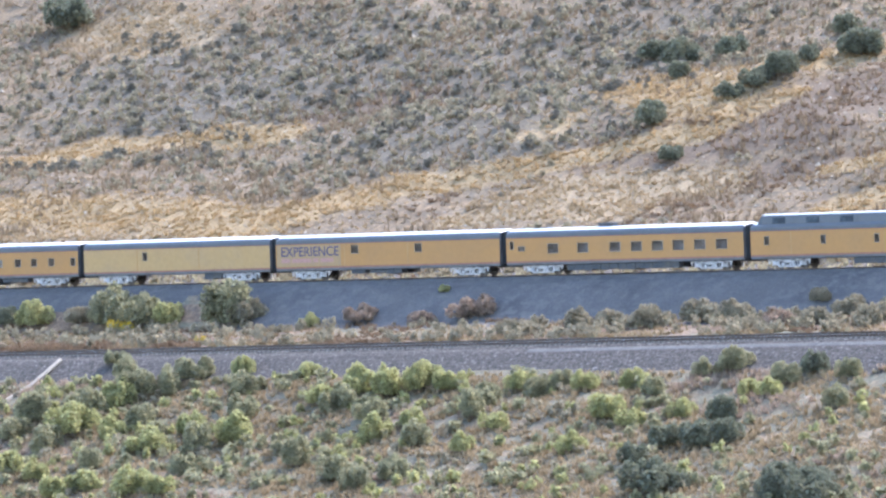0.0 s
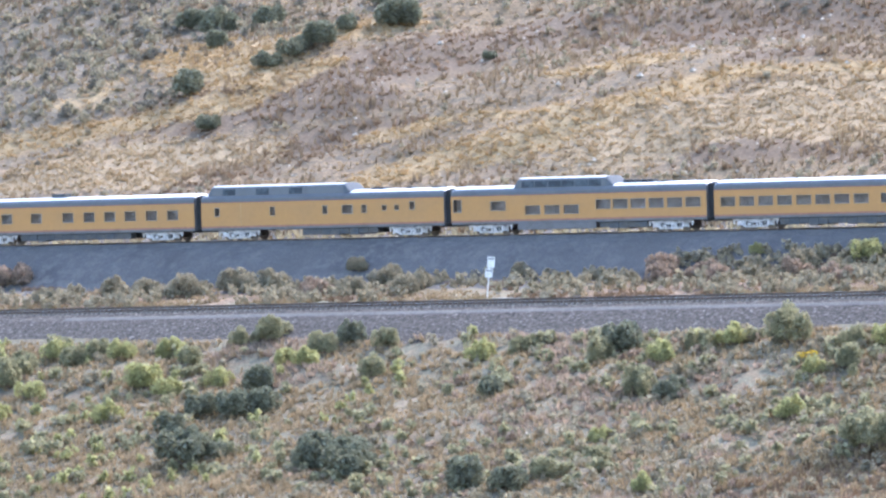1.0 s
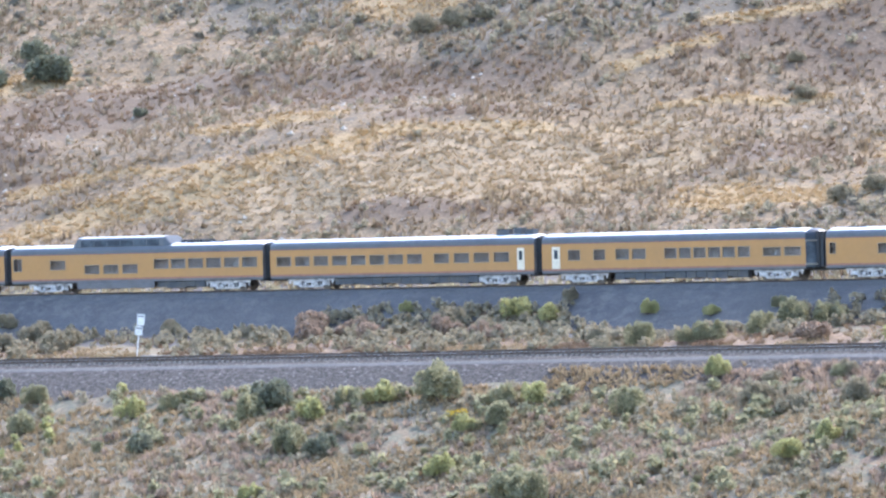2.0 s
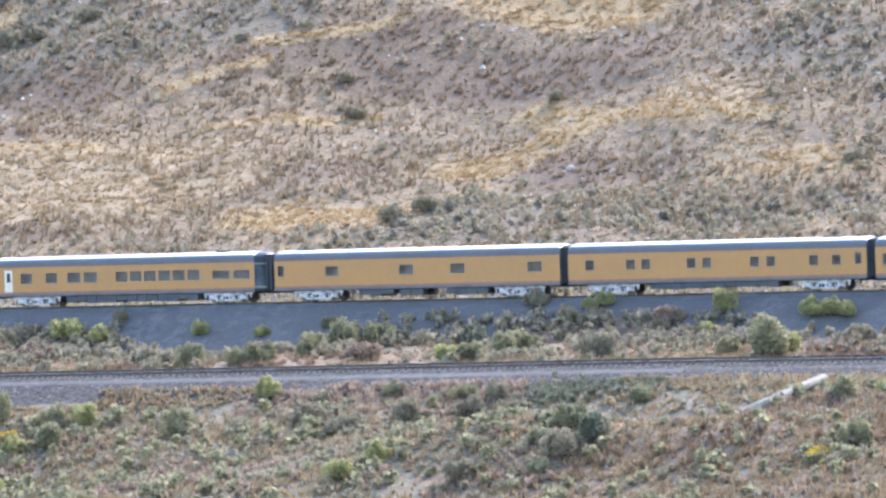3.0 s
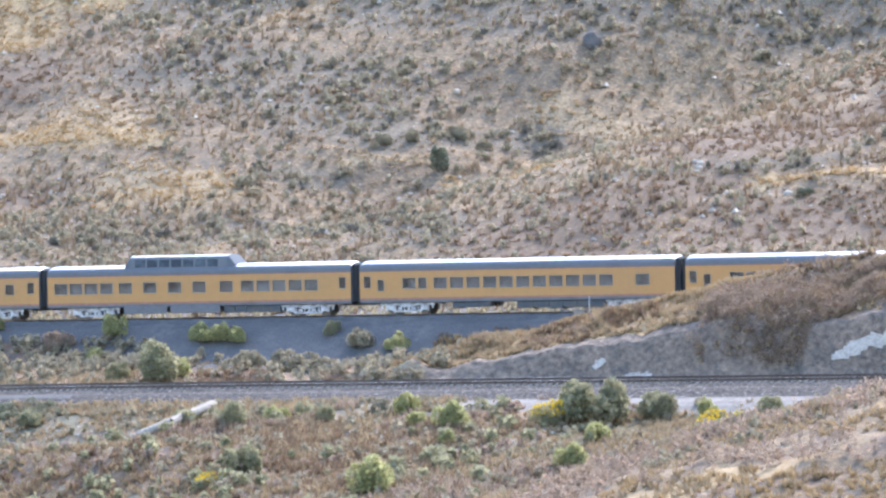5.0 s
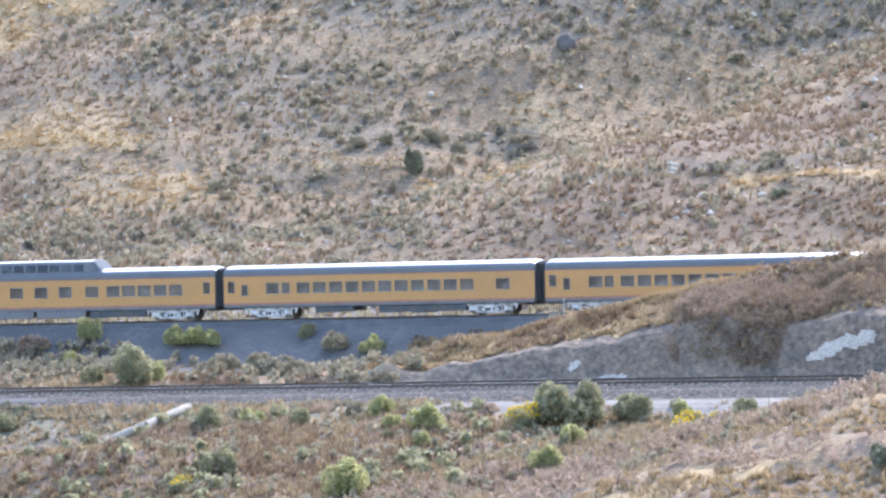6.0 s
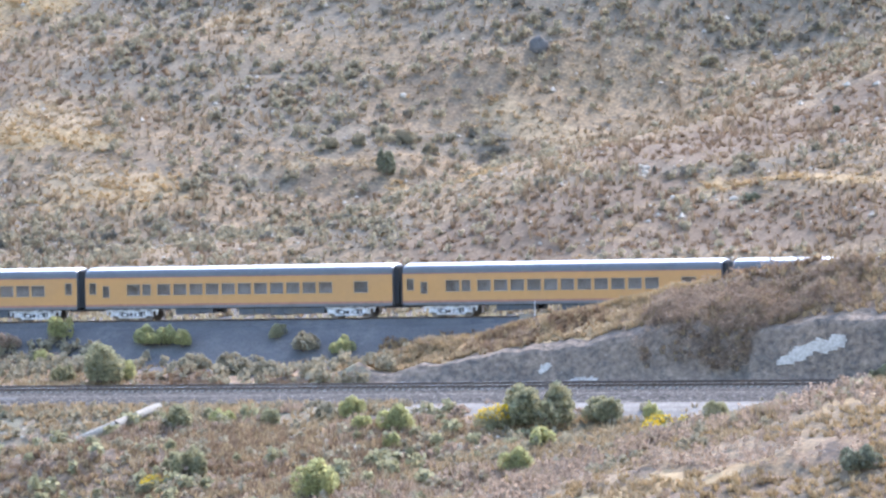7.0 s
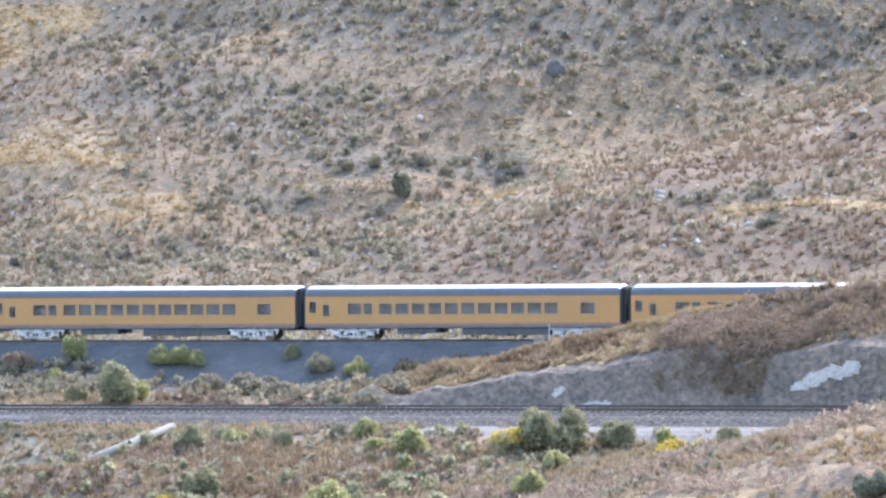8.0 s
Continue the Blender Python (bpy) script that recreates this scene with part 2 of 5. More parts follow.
CONCRETE = mat("pale_concrete", (0.37, 0.32, 0.26), 0.85, vary=((0.28, 0.24, 0.195),), scale=1.2)

# ---- ground form ----
# GROUND-BEGIN
GRADE = 0.022


def lattice(x, y, seed):
    """Smooth value noise, -1 to 1."""
    xi, yi = np.floor(x), np.floor(y)
    fx, fy = x - xi, y - yi
    fx, fy = fx * fx * (3 - 2 * fx), fy * fy * (3 - 2 * fy)

    def rnd(a, b):
        v = np.sin(a * 127.1 + b * 311.7 + seed * 74.7) * 43758.5453
        return v - np.floor(v)
    top = rnd(xi, yi) * (1 - fx) + rnd(xi + 1, yi) * fx
    low = rnd(xi, yi + 1) * (1 - fx) + rnd(xi + 1, yi + 1) * fx
    return 2 * (top * (1 - fy) + low * fy) - 1


def rough(x, y, size, seed, octaves=3):
    total, amp = 0, 1.0
    for o in range(octaves):
        total = total + amp * lattice(x / size * 2 ** o, y / size * 2 ** o, seed + o)
        amp *= 0.5
    return total


def smooth(a, b, v):
    t = np.clip((v - a) / (b - a), 0, 1)
    return t * t * (3 - 2 * t)


def rail_z(x):
    return GRADE * np.clip(x, -420, 320)


def near_drop(x):
    """How far the lower line lies under the upper one."""
    return 4.32 + 0.0053 * np.clip(20 - x, 0, 260)


def spur_top(x):
    """Height of the spur's crest over the upper rails."""
    return np.interp(x, [30, 44, 52, 60, 70, 80, 92, 110, 140, 200], [-3.8, -2.6, -1.0, 0.5, 2.7, 4.0, 4.9, 6.0, 8.5, 11])


def ground_z(x, y):
    x, y = np.asarray(x, float), np.asarray(y, float)
    b = rail_z(x)
    nd = near_drop(x)
    low = -nd - 0.62
    # from the valley to the upper track
    right = smooth(-5, 55, x)
    toe = np.interp(y, [-31.5, -27.6], [-1.9, 0]) * (1 - right) + np.interp(y, [-29.5, -27.6], [-0.75, 0]) * right
    fall = np.clip(-31.5 - y, 0, None)
    slope = 0.34 * (1 - right) + 0.20 * right
    deep = -24 * (1 - np.exp(-fall * slope / 24))
    z = np.where(y > -27.6, low, low + toe + deep)
    bank = np.interp(y, [-20.8, -19.6, -8.0, -3.6, -2.9], [0, 0.12, 0.36, 0.93, 1.0])
    z = np.where(y > -20.8, low + (nd + 0.62 - 0.50) * bank, z)
    # spur between the lines, cut back beside the lower one
    crest = spur_top(x) + 0.35 * rough(x, y, 6, 5)
    face = np.interp(y, [-20.3, -19.4, -18.2, -15.8, -11.5, -9.0, -7.0, -3.6, -2.9], [-0.1, 0.10, 0.52, 0.66, 0.87, 1.0, 0.95, 0.25, 0.0])
    spur = low + (crest - low) * face
    spur = spur + smooth(-19.8, -18.6, y) * smooth(-9, -13, y) * (0.55 * rough(x, y * 0.6, 3.2, 15, 3) + 0.25 * lattice(x * 1.1, y * 0.4, 16))
    inside = (y > -20.3) & (y < -2.9) & (x > 28)
    z = np.where(inside, np.maximum(z, spur), z)
    # hill behind the upper track
    up = np.clip(y - 5.0, 0, None)
    hill = -0.5 + 0.27 * up + 0.0006 * np.clip(up, 0, 150) ** 2
    fold = 4.5 * rough(x + 0.6 * y, y - 0.3 * x, 70, 11, 3) * smooth(4, 60, up)
    gully = -5.5 * np.exp(-((x - 0.55 * up + 8) / 13) ** 2) * smooth(8, 60, up)
    hill = hill + fold + gully + 0.55 * rough(x, y, 9, 21) * smooth(2, 14, up)
    crown = 75 + 10 * rough(x, y * 0, 160, 31)
    hill = np.where(hill > crown, crown + 0.12 * (hill - crown), hill)
    z = np.where(y > 5.0, hill, z)
    flat = (y >= -2.9) & (y <= 5.0)
    z = np.where(flat, -0.5, z)
    # rough ground before the lower line
    wild = smooth(-30.5, -36, y)
    z = z + wild * (0.55 * rough(x, y, 10, 41) + 0.22 * rough(x, y, 2.6, 51, 2))
    z = z + 0.16 * rough(x, y, 3, 61, 2) * smooth(-20, -17, y) * smooth(-4, -8, y)
    # mounds and the brow in the foreground
    for mx, my, mh, rx, ry in ((16, -47, 2.6, 13, 6), (36, -52, 2.4, 14, 6), (2, -58, 2.0, 16, 8)):
        z = z + mh * np.exp(-((x - mx) / rx) ** 2 - ((y - my) / ry) ** 2)
    brow = np.interp(x, [40, 60, 70, 76, 79, 83, 87, 90, 94, 98, 101, 104, 140, 200],
                     [0, 0.3, 1.5, 3.0, 4.1, 5.1, 6.6, 7.6, 8.5, 9.0, 10.1, 10.7, 16, 20])
    z = z + brow * np.exp(-((y + 78) / np.where(y < -78, 42, 17)) ** 2)
    z = z + b
    # the far bank, on which the camera stands
    bank_z = np.interp(y, [-520, -466, -455, -380, -300, -150], [16, 11.9, 11.6, -16, -34, -60])
    near = np.interp(y, [-330, -190], [1, 0])
    return z * (1 - near) + (bank_z + 0.6 * rough(x, y, 14, 71) * smooth(3, 20, np.hypot(x - 224, y + 463))) * near
# GROUND-END


def mesh_from(name, verts, faces, materials, smooth_faces=False, index=None):
    me = bpy.data.meshes.new(name)
    me.from_pydata(verts, [], faces)
    for m in materials:
        me.materials.append(m)
    if index is not None:
        me.polygons.foreach_set("material_index", np.asarray(index, np.int32))
    if smooth_faces:
        me.polygons.foreach_set("use_smooth", np.ones(len(me.polygons), bool))
    me.update()
    return me


def part(name, bm, material, parent=None, label=""):
    me = bpy.data.meshes.new(name)
    bm.to_mesh(me)
    bm.free()
    me.materials.append(material)
    ob = new(name, me)
    if parent is not None:
        ob.parent = parent
    if label:
        ob["label"] = label
    return ob


def share(name, me, parent, m=None, label=""):
    ob = new(name, me)
    ob.parent = parent
    if m is not None:
        ob.matrix_basis = m
    if label:
        ob["label"] = label
    return ob


def box(bm, x0, x1, y0, y1, z0, z1, bevel=0.0):
    r = bmesh.ops.create_cube(bm, size=1.0, matrix=Matrix.Translation(((x0 + x1) / 2, (y0 + y1) / 2, (z0 + z1) / 2)) @ Matrix.Diagonal((x1 - x0, y1 - y0, z1 - z0, 1)))
    if bevel:
        es = list({e for v in r["verts"] for e in v.link_edges})
        bmesh.ops.bevel(bm, geom=es, offset=bevel, segments=1, affect="EDGES")


def rod(bm, a, b, r0, r1=None, n=8):
    a, b = Vector(a), Vector(b)
    d = b - a
    q = d.to_track_quat("Z", "Y").to_matrix().to_4x4()
    bmesh.ops.create_cone(bm, cap_ends=True, segments=n, radius1=r0, radius2=r0 if r1 is None else r1, depth=d.length,
                          matrix=Matrix.Translation((a + b) / 2) @ q)


# COVER-BEGIN
# bands of cover on the hill: from x, y to x, y, half width
GOLD_WEST = ((-176.2, 22.2, -167.9, 35.0, 4.9), (-167.9, 35.0, -152.9, 42.1, 3.0), (-152.9, 42.1, -138.9, 45.6, 2.8), (-138.9, 45.6, -135.6, 54.9, 2.1),
             (-157.5, 62.4, -141.8, 52.5, 5.7), (-216.9, 33.5, -179.5, 23.6, 5.0), (-227.3, 58.6, -200.9, 58.6, 3.4), (-231.4, 54.4, -228.0, 60.3, 3.6), (-118.6, 36.5, -112.6, 36.7, 2.1), (-111.4, 26.8, -106.5, 27.5, 2.4), (-110.0, 24.8, -103.9, 30.1, 3.6),
             (-103.9, 30.1, -94.7, 32.6, 4.2), (-94.7, 32.6, -91.5, 33.2, 1.7), (-113.1, 38.5, -97.8, 37.5, 1.2), (-104.2, 47.6, -94.6, 51.7, 2.2))
GOLD_MID = ((-93.6, 38.4, -85.5, 41.7, 2.1), (-85.8, 47.1, -72.2, 50.7, 1.6), (-139.2, 65.8, -138.1, 68.1, 4.4), (-92.7, 36.9, -84.2, 47.2, 2.0),
            (-84.2, 47.2, -71.6, 50.8, 1.5), (-51.0, 91.7, -38.0, 90.6, 5.0), (-35.8, 55.8, -30.5, 64.0, 4.4), (-37.0, 69.5, -17.1, 60.9, 2.2),
            (-45.0, 35.2, -34.6, 33.1, 5.4), (-69.0, 77.9, -58.4, 84.7, 1.4), (-72.7, 67.2, -67.0, 74.2, 1.3), (-113.3, 90.2, -102.8, 85.5, 3.9),
            (-64.5, 58.8, -51.9, 67.6, 1.2))
GOLD_EAST = ((-42.3, 97.9, -31.1, 97.6, 2.4), (-37.6, 69.2, -9.6, 59.7, 1.8), (17.9, 58.5, 32.1, 43.6, 1.1), (52.8, 37.5, 66.8, 35.8, 1.2))
GOLD_SPOTS = GOLD_WEST + GOLD_MID + GOLD_EAST
KHAKI_SPOTS = ((-151.0, 33.2, -130.9, 34.3, 4.4), (-86.9, 34.3, -63.2, 34.8, 6.5), (-153.5, 26.8, -133.4, 26.0, 3.3), (-87.6, 28.8, -64.3, 44.0, 6.5),
               (-78.7, 42.9, -62.0, 54.2, 3.7), (-59.1, 34.8, -54.4, 48.7, 3.8), (-208.8, 24.2, -177.1, 20.7, 3.0), (8.5, 57.8, 15.0, 61.0, 0.9),
               (20.8, 75.4, 30.2, 73.6, 2.4), (-22.5, 70.0, -14.8, 63.9, 3.0), (-12.3, 90.9, -8.9, 90.7, 2.8), (-9.8, 52.5, -1.3, 48.8, 3.0), (-259.2, 100.7, -242.2, 90.3, 6.0))
RUSSET_SPOTS = ((-147.7, 44.1, -126.6, 57.7, 6.0), (-140.3, 43.0, -123.7, 44.9, 4.0), (-198.5, 61.2, -192.7, 66.8, 5.6), (-138.7, 45.1, -120.7, 63.5, 8.0),
                (-125.9, 37.0, -116.5, 38.0, 3.3), (-123.3, 67.4, -80.2, 64.6, 4.3), (-107.3, 60.2, -84.5, 65.0, 4.7), (-86.7, 51.5, -78.8, 55.0, 2.5),
                (-70.9, 70.4, -55.2, 85.4, 2.8), (-53.8, 77.0, -33.3, 75.7, 4.9), (-54.1, 46.0, -45.8, 50.4, 4.9), (-75.5, 26.1, -60.1, 28.8, 3.0),
                (-29.5, 50.8, -18.3, 49.9, 3.1), (-56.0, 75.0, -32.1, 78.8, 5.0), (-34.7, 60.9, -18.5, 46.5, 3.8), (37.4, 25.0, 44.9, 32.9, 4.9),
                (37.9, 24.9, 69.7, 27.0, 6.7), (45.7, 46.7, 57.6, 64.9, 8.0), (42.4, 29.3, 49.5, 35.9, 3.0))
SCRUB_SPOTS = ((-224.3, 76.3, -184.6, 75.3, 20.0), (-191.5, 69.0, -162.8, 44.4, 11.0), (-237.5, 79.9, -207.1, 64.5, 12.0), (-171.9, 51.0, -164.1, 63.7, 15.0),
               (-128.7, 94.2, -93.9, 84.3, 8.5), (-90.8, 73.7, -71.3, 82.1, 6.6), (-30.2, 26.6, -29.8, 45.9, 3.6), (-21.5, 29.1, -4.1, 32.5, 5.8),
               (-26.1, 96.8, 16.0, 88.2, 6.0), (-8.7, 76.1, 6.0, 66.6, 6.7), (-29.9, 35.0, -11.1, 39.7, 6.4), (9.7, 62.5, 21.8, 70.0, 2.0),
               (14.1, 90.9, 46.5, 99.8, 6.0), (-16.2, 78.6, 2.5, 74.1, 6.5), (9.9, 61.5, 21.3, 72.2, 1.9), (3.4, 52.3, 8.5, 54.9, 1.7),
               (39.4, 37.3, 57.0, 41.8, 1.6), (6.3, 39.6, 28.9, 27.0, 4.0), (-7.6, 31.1, 0.7, 35.2, 4.3))


def patch(x, y, spots):
    """How far inside the nearest band (x0, y0, x1, y1, half width) a spot lies; below 0 outside."""
    best = np.full(np.shape(x), -9.0)
    for ax, ay, bx, by, hw in spots:
        dx, dy = bx - ax, by - ay
        t = np.clip(((x - ax) * dx + (y - ay) * dy) / (dx * dx + dy * dy + 1e-6), 0, 1)
        best = np.maximum(best, 1 - np.hypot(x - ax - t * dx, y - ay - t * dy) / hw)
    return best


def shrubby(x, y):
    """1 on the older, shrub-dotted hill in the west, 0 on the grassy apron before it."""
    return smooth(-3, 5, y - np.interp(x, [-260, -179, -146, -125, -100], [8, 26, 44, 77, 150]) + 2.5 * rough(x, y, 8, 97))


def hollow(x, y):
    """Above 0 in the two hollows grown over with russet brush before the lower line."""
    return np.maximum(1 - np.hypot((x - 43) / 8, (y + 43) / 6), 1 - np.hypot((x + 9) / 9, (y + 69) / 5))
# COVER-END


def build_ground():
    xs = np.unique(np.concatenate([np.linspace(-3000, -420, 24), np.linspace(-420, -235, 60), np.arange(-235, 130, 1.25), np.linspace(130, 330, 60), np.linspace(330, 3000, 24)]))
    ys = np.unique(np.concatenate([np.linspace(-1200, -520, 10), np.linspace(-520, -110, 60), np.arange(-110, -33, 1.3), np.arange(-33, 8, 0.55), np.arange(-20.6, -15, 0.2),
                                   np.arange(8, 150, 1.6), np.linspace(150, 330, 40), np.linspace(330, 3000, 20)]))
    X, Y = np.meshgrid(xs, ys)
    Z = ground_z(X, Y)
    nx, ny = len(xs), len(ys)
    v = np.stack([X.ravel(), Y.ravel(), Z.ravel()], 1)
    i = (np.arange(ny - 1)[:, None] * nx + np.arange(nx - 1)[None]).ravel()
    f = np.stack([i, i + 1, i + nx + 1, i + nx], 1)
    cx, cy = v[f].mean(1)[:, 0], v[f].mean(1)[:, 1]
    wob = rough(cx, cy, 4, 81)
    idx = np.where(cy > 5, 0, 1)
    lump = rough(cx, cy, 16, 8)
    idx = np.where((cx > 18 + 4 * wob) & (cy < -50 + 3 * wob) & (cy > -110) & (rough(cx, cy, 6, 92) < 0.1), 7, idx)
    idx = np.where((cx > 74 + 3 * wob) & (cy < -58) & (cy > -150), np.where(lump + 0.5 * wob > 0.1, 6, np.where(wob > -0.2, 0, 7)), idx)
    idx = np.where((cx > 24) & (cx < 62) & (cy < -33 + wob) & (cy > -58) & (rough(cx, cy, 9, 91) > 0.4), 7, idx)
    idx = np.where((cy > -20.6) & (cy < -5) & (rough(cx, cy, 11, 95) < 0.25), 7, idx)
    idx = np.where((cy > 1.6 * wob + np.interp(cx, [-180, -158, -150, -100, -66, -58, -38, -34, -22, -16, 0, 18, 25, 42],
                                                      [-6, -6, -9, -13, -13, -6.5, -6.5, -13, -14, -6.5, -5.5, -6.5, -13, -12])) & (cy <= 2.4), 3, idx)
    idx = np.where((cy > 2.4) & (cy <= 9.5 + wob), 4, idx)
    idx = np.where((cy > -31.4 + wob) & (cy < -20.6), 5, idx)
    idx = np.where((cx > -105) & (cx < 22) & (cy > -28.2) & (cy < -27.65), 3, idx)
    idx = np.where((cx > 44 + 3 * wob) & (cy > -20.4) & (cy < np.interp(cx, [44, 60, 66, 70], [-17.4, -17.2, -16.8, -17.0]) + 0.9 * wob), 2, idx)
    idx = np.where((cx > 44 + 3 * wob) & (cy >= np.interp(cx, [44, 60, 66, 70], [-17.4, -17.2, -16.8, -17.0]) + 0.9 * wob) & (cy < -5.5), np.where(cx < 68 + 3 * wob, 6, 7), idx)
    idx = np.where((cx > 52 + 2 * wob) & (cy > -34.3 + 0.5 * wob) & (cy < -29.2), 4, idx)
    idx = np.where(hollow(cx, cy) + 0.5 * wob > 0, 7, idx)
    me = mesh_from("ground", v.tolist(), f.tolist(), (SOIL, SCRUBSOIL, CUTFACE, FILL, PATHMAT, BALLAST, THATCH, RUSSETSOIL), True, idx)
    for zone, spots in (("golden", GOLD_SPOTS), ("khaki", KHAKI_SPOTS), ("russet", RUSSET_SPOTS), ("scrub", SCRUB_SPOTS)):
        w = np.clip(patch(v[:, 0], v[:, 1], spots), -1, 0.6)
        w = np.where(v[:, 1] > 6, w, -1)
        if zone == "khaki":
            w = np.maximum(w, np.where(v[:, 1] > 6, np.clip((13 - v[:, 1]) / 5, -1, 0.6), -1))
        if zone == "golden":
            w = np.maximum(w, np.where(v[:, 1] > 6, np.clip(rough(v[:, 0], v[:, 1], 16, 8) - 1.0, -1, 0.3), -1))
        me.attributes.new(zone, "FLOAT", "POINT").data.foreach_set("value", w.astype(np.float32))
    return tagged(new("ground", me), "dry brown hillside with railway benches, cuts and embankments", "ground", kind="structure")


build_ground()


# ---- tracks ----
def track(name, y0, drop, bank, stone, shoulder, middle, x0=-430.0, x1=330.0):
    """Ballast, ties and two rails along x; bank tips the track towards the valley, in degrees."""
    base = tagged(new(name), "single railway track on grey crushed-stone ballast", "railway track", kind="structure")
    xs = np.arange(x0, x1 + 0.1, 4.0)
    top = rail_z(xs) - drop(xs)
    tilt = math.tan(radians(bank))
    # ballast bed
    rng = np.random.default_rng(7)
    prof = [(-3.6, -1.15), (-2.9, -0.66), *shoulder, (-0.9, middle), (0, middle), (0.9, middle), (1.75, -0.20), (3.0, -0.75)]
    fine = np.arange(x0, x1 + 0.1, 0.6)
    ftop = rail_z(fine) - drop(fine)
    P = len(prof)
    verts, faces = [], []
    for i, x in enumerate(fine):
        for y, z in prof:
            verts.append((x, y0 + y + rng.uniform(-.05, .05), ftop[i] + z + y * tilt + rng.uniform(-.035, .035)))
    for i in range(len(fine) - 1):
        for j in range(P - 1):
            a = i * P + j
            faces.append((a, a + P, a + P + 1, a + 1))
    bed = new("ballast_bed", mesh_from("ballast_bed", verts, faces, (stone,)))
    bed.parent = base
    # rails: head, web, foot
    for side in (-0.7525, 0.7525):
        pr = [(-.075, -.172), (-.075, -.155), (-.012, -.14), (-.012, -.045), (-.036, -.035), (-.036, -.004), (.036, -.004), (.036, -.035), (.012, -.045), (.012, -.14), (.075, -.155), (.075, -.172)]
        n = len(pr)
        v, f, idx = [], [], []
        for i, x in enumerate(xs):
            for a, c in pr:
                v.append((x, y0 + side + a, top[i] + c + (side + a) * tilt))
        for i in range(len(xs) - 1):
            for j in range(n):
                k = (j + 1) % n
                f.append((i * n + j, (i + 1) * n + j, (i + 1) * n + k, i * n + k))
                idx.append(1 if j == 5 else 0)
        r = new("rail", mesh_from("rail", v, f, (RAILSIDE, RAILTOP), False, idx))
        r.parent = base
    # ties
    v, f = [], []
    for x in np.arange(max(x0, -260), min(x1, 150), 0.5):
        h = float(rail_z(x) - drop(x))
        l0, l1 = -1.32 + rng.uniform(-.06, .06), 1.32 + rng.uniform(-.06, .06)
        xa, xb = x - 0.115 + rng.uniform(-.02, .02), x + 0.115 + rng.uniform(-.02, .02)
        n = len(v)
        for xx in (xa, xb):
            for yy in (l0, l1):
                for zz in (-.33, -.145):
                    v.append((xx, y0 + yy, h + zz + yy * tilt))
        f += [(n, n + 1, n + 3, n + 2), (n + 4, n + 6, n + 7, n + 5), (n, n + 4, n + 5, n + 1), (n + 2, n + 3, n + 7, n + 6), (n + 1, n + 5, n + 7, n + 3)]
    t = new("ties", mesh_from("ties", v, f, (TIEWOOD, TIEEND), False, [0, 0, 1, 0, 0] * (len(f) // 5)))
    t.parent = base
    tagged(t, "weathered wooden ties", kind="stuff")
    return base


track("railway_upper", 0.0, lambda x: 0 * x, 0.0, FILL, ((-2.0, -0.16), (-1.35, -0.09)), -0.17)
track("railway_lower", -24.0, near_drop, 7.0, BALLAST, ((-1.85, -0.36), (-1.28, -0.23)), -0.19)

# ---- train ----
DOMEGLASS = mat("dark_dome_glass", (0.03, 0.04, 0.055), 0.3, vary=((0.08, 0.10, 0.12),), scale=0.8, fine=2)
DOMEGLASS.node_tree.nodes["Principled BSDF"].inputs["Specular IOR Level"].default_value = 0.2
ENDGLASS = mat("sloping_dome_end_glass", (0.11, 0.122, 0.14), 0.9, fine=2, grain=0.05)
SPEED = 9.06
GAP = 0.36          # from a car's end wall to the coupling plane
HALF = 1.52         # half width of a car
WALL = (1.22, 3.27)  # lower and upper edge of the painted side
ROOF = [(1.52, 3.27), (1.52, 3.48), (1.505, 3.60), (1.44, 3.71), (1.27, 3.84), (0.96, 3.97), (0.55, 4.05), (0.0, 4.08)]


def side_wall(L, openings, sign, short=0.0):
    """A car side with its window openings and their reveals; sign -1 faces the valley."""
    bm = bmesh.new()
    x0, x1 = -L / 2 + GAP, L / 2 - GAP - short
    y, yi = sign * HALF, sign * (HALF - 0.07)

    def quad(*p):
        q = [bm.verts.new(v) for v in p]
        bm.faces.new(q if sign < 0 else q[::-1])
    cuts = sorted(openings)
    at = x0
    for a, b, c, d in cuts:
        quad((at, y, WALL[0]), (a, y, WALL[0]), (a, y, WALL[1]), (at, y, WALL[1]))
        quad((a, y, WALL[0]), (b, y, WALL[0]), (b, y, c), (a, y, c))
        quad((a, y, d), (b, y, d), (b, y, WALL[1]), (a, y, WALL[1]))
        quad((a, y, c), (b, y, c), (b, yi, c), (a, yi, c))
        quad((a, yi, d), (b, yi, d), (b, y, d), (a, y, d))
        quad((a, y, c), (a, yi, c), (a, yi, d), (a, y, d))
        quad((b, yi, c), (b, y, c), (b, y, d), (b, yi, d))
        at = b
    quad((at, y, WALL[0]), (x1, y, WALL[0]), (x1, y, WALL[1]), (at, y, WALL[1]))
    return bm


def loft(bm, stations, closed=True):
    """Skin through rings of equal length."""
    rings = [[bm.verts.new(p) for p in s] for s in stations]
    n = len(rings[0])
    for a, b in zip(rings, rings[1:]):
        for i in range(n if closed else n - 1):
            bm.faces.new((a[i], b[i], b[(i + 1) % n], a[(i + 1) % n]))
    bm.faces.new(rings[0])
    bm.faces.new(rings[-1][::-1])
    bmesh.ops.recalc_face_normals(bm, faces=bm.faces)
    bm.normal_update()


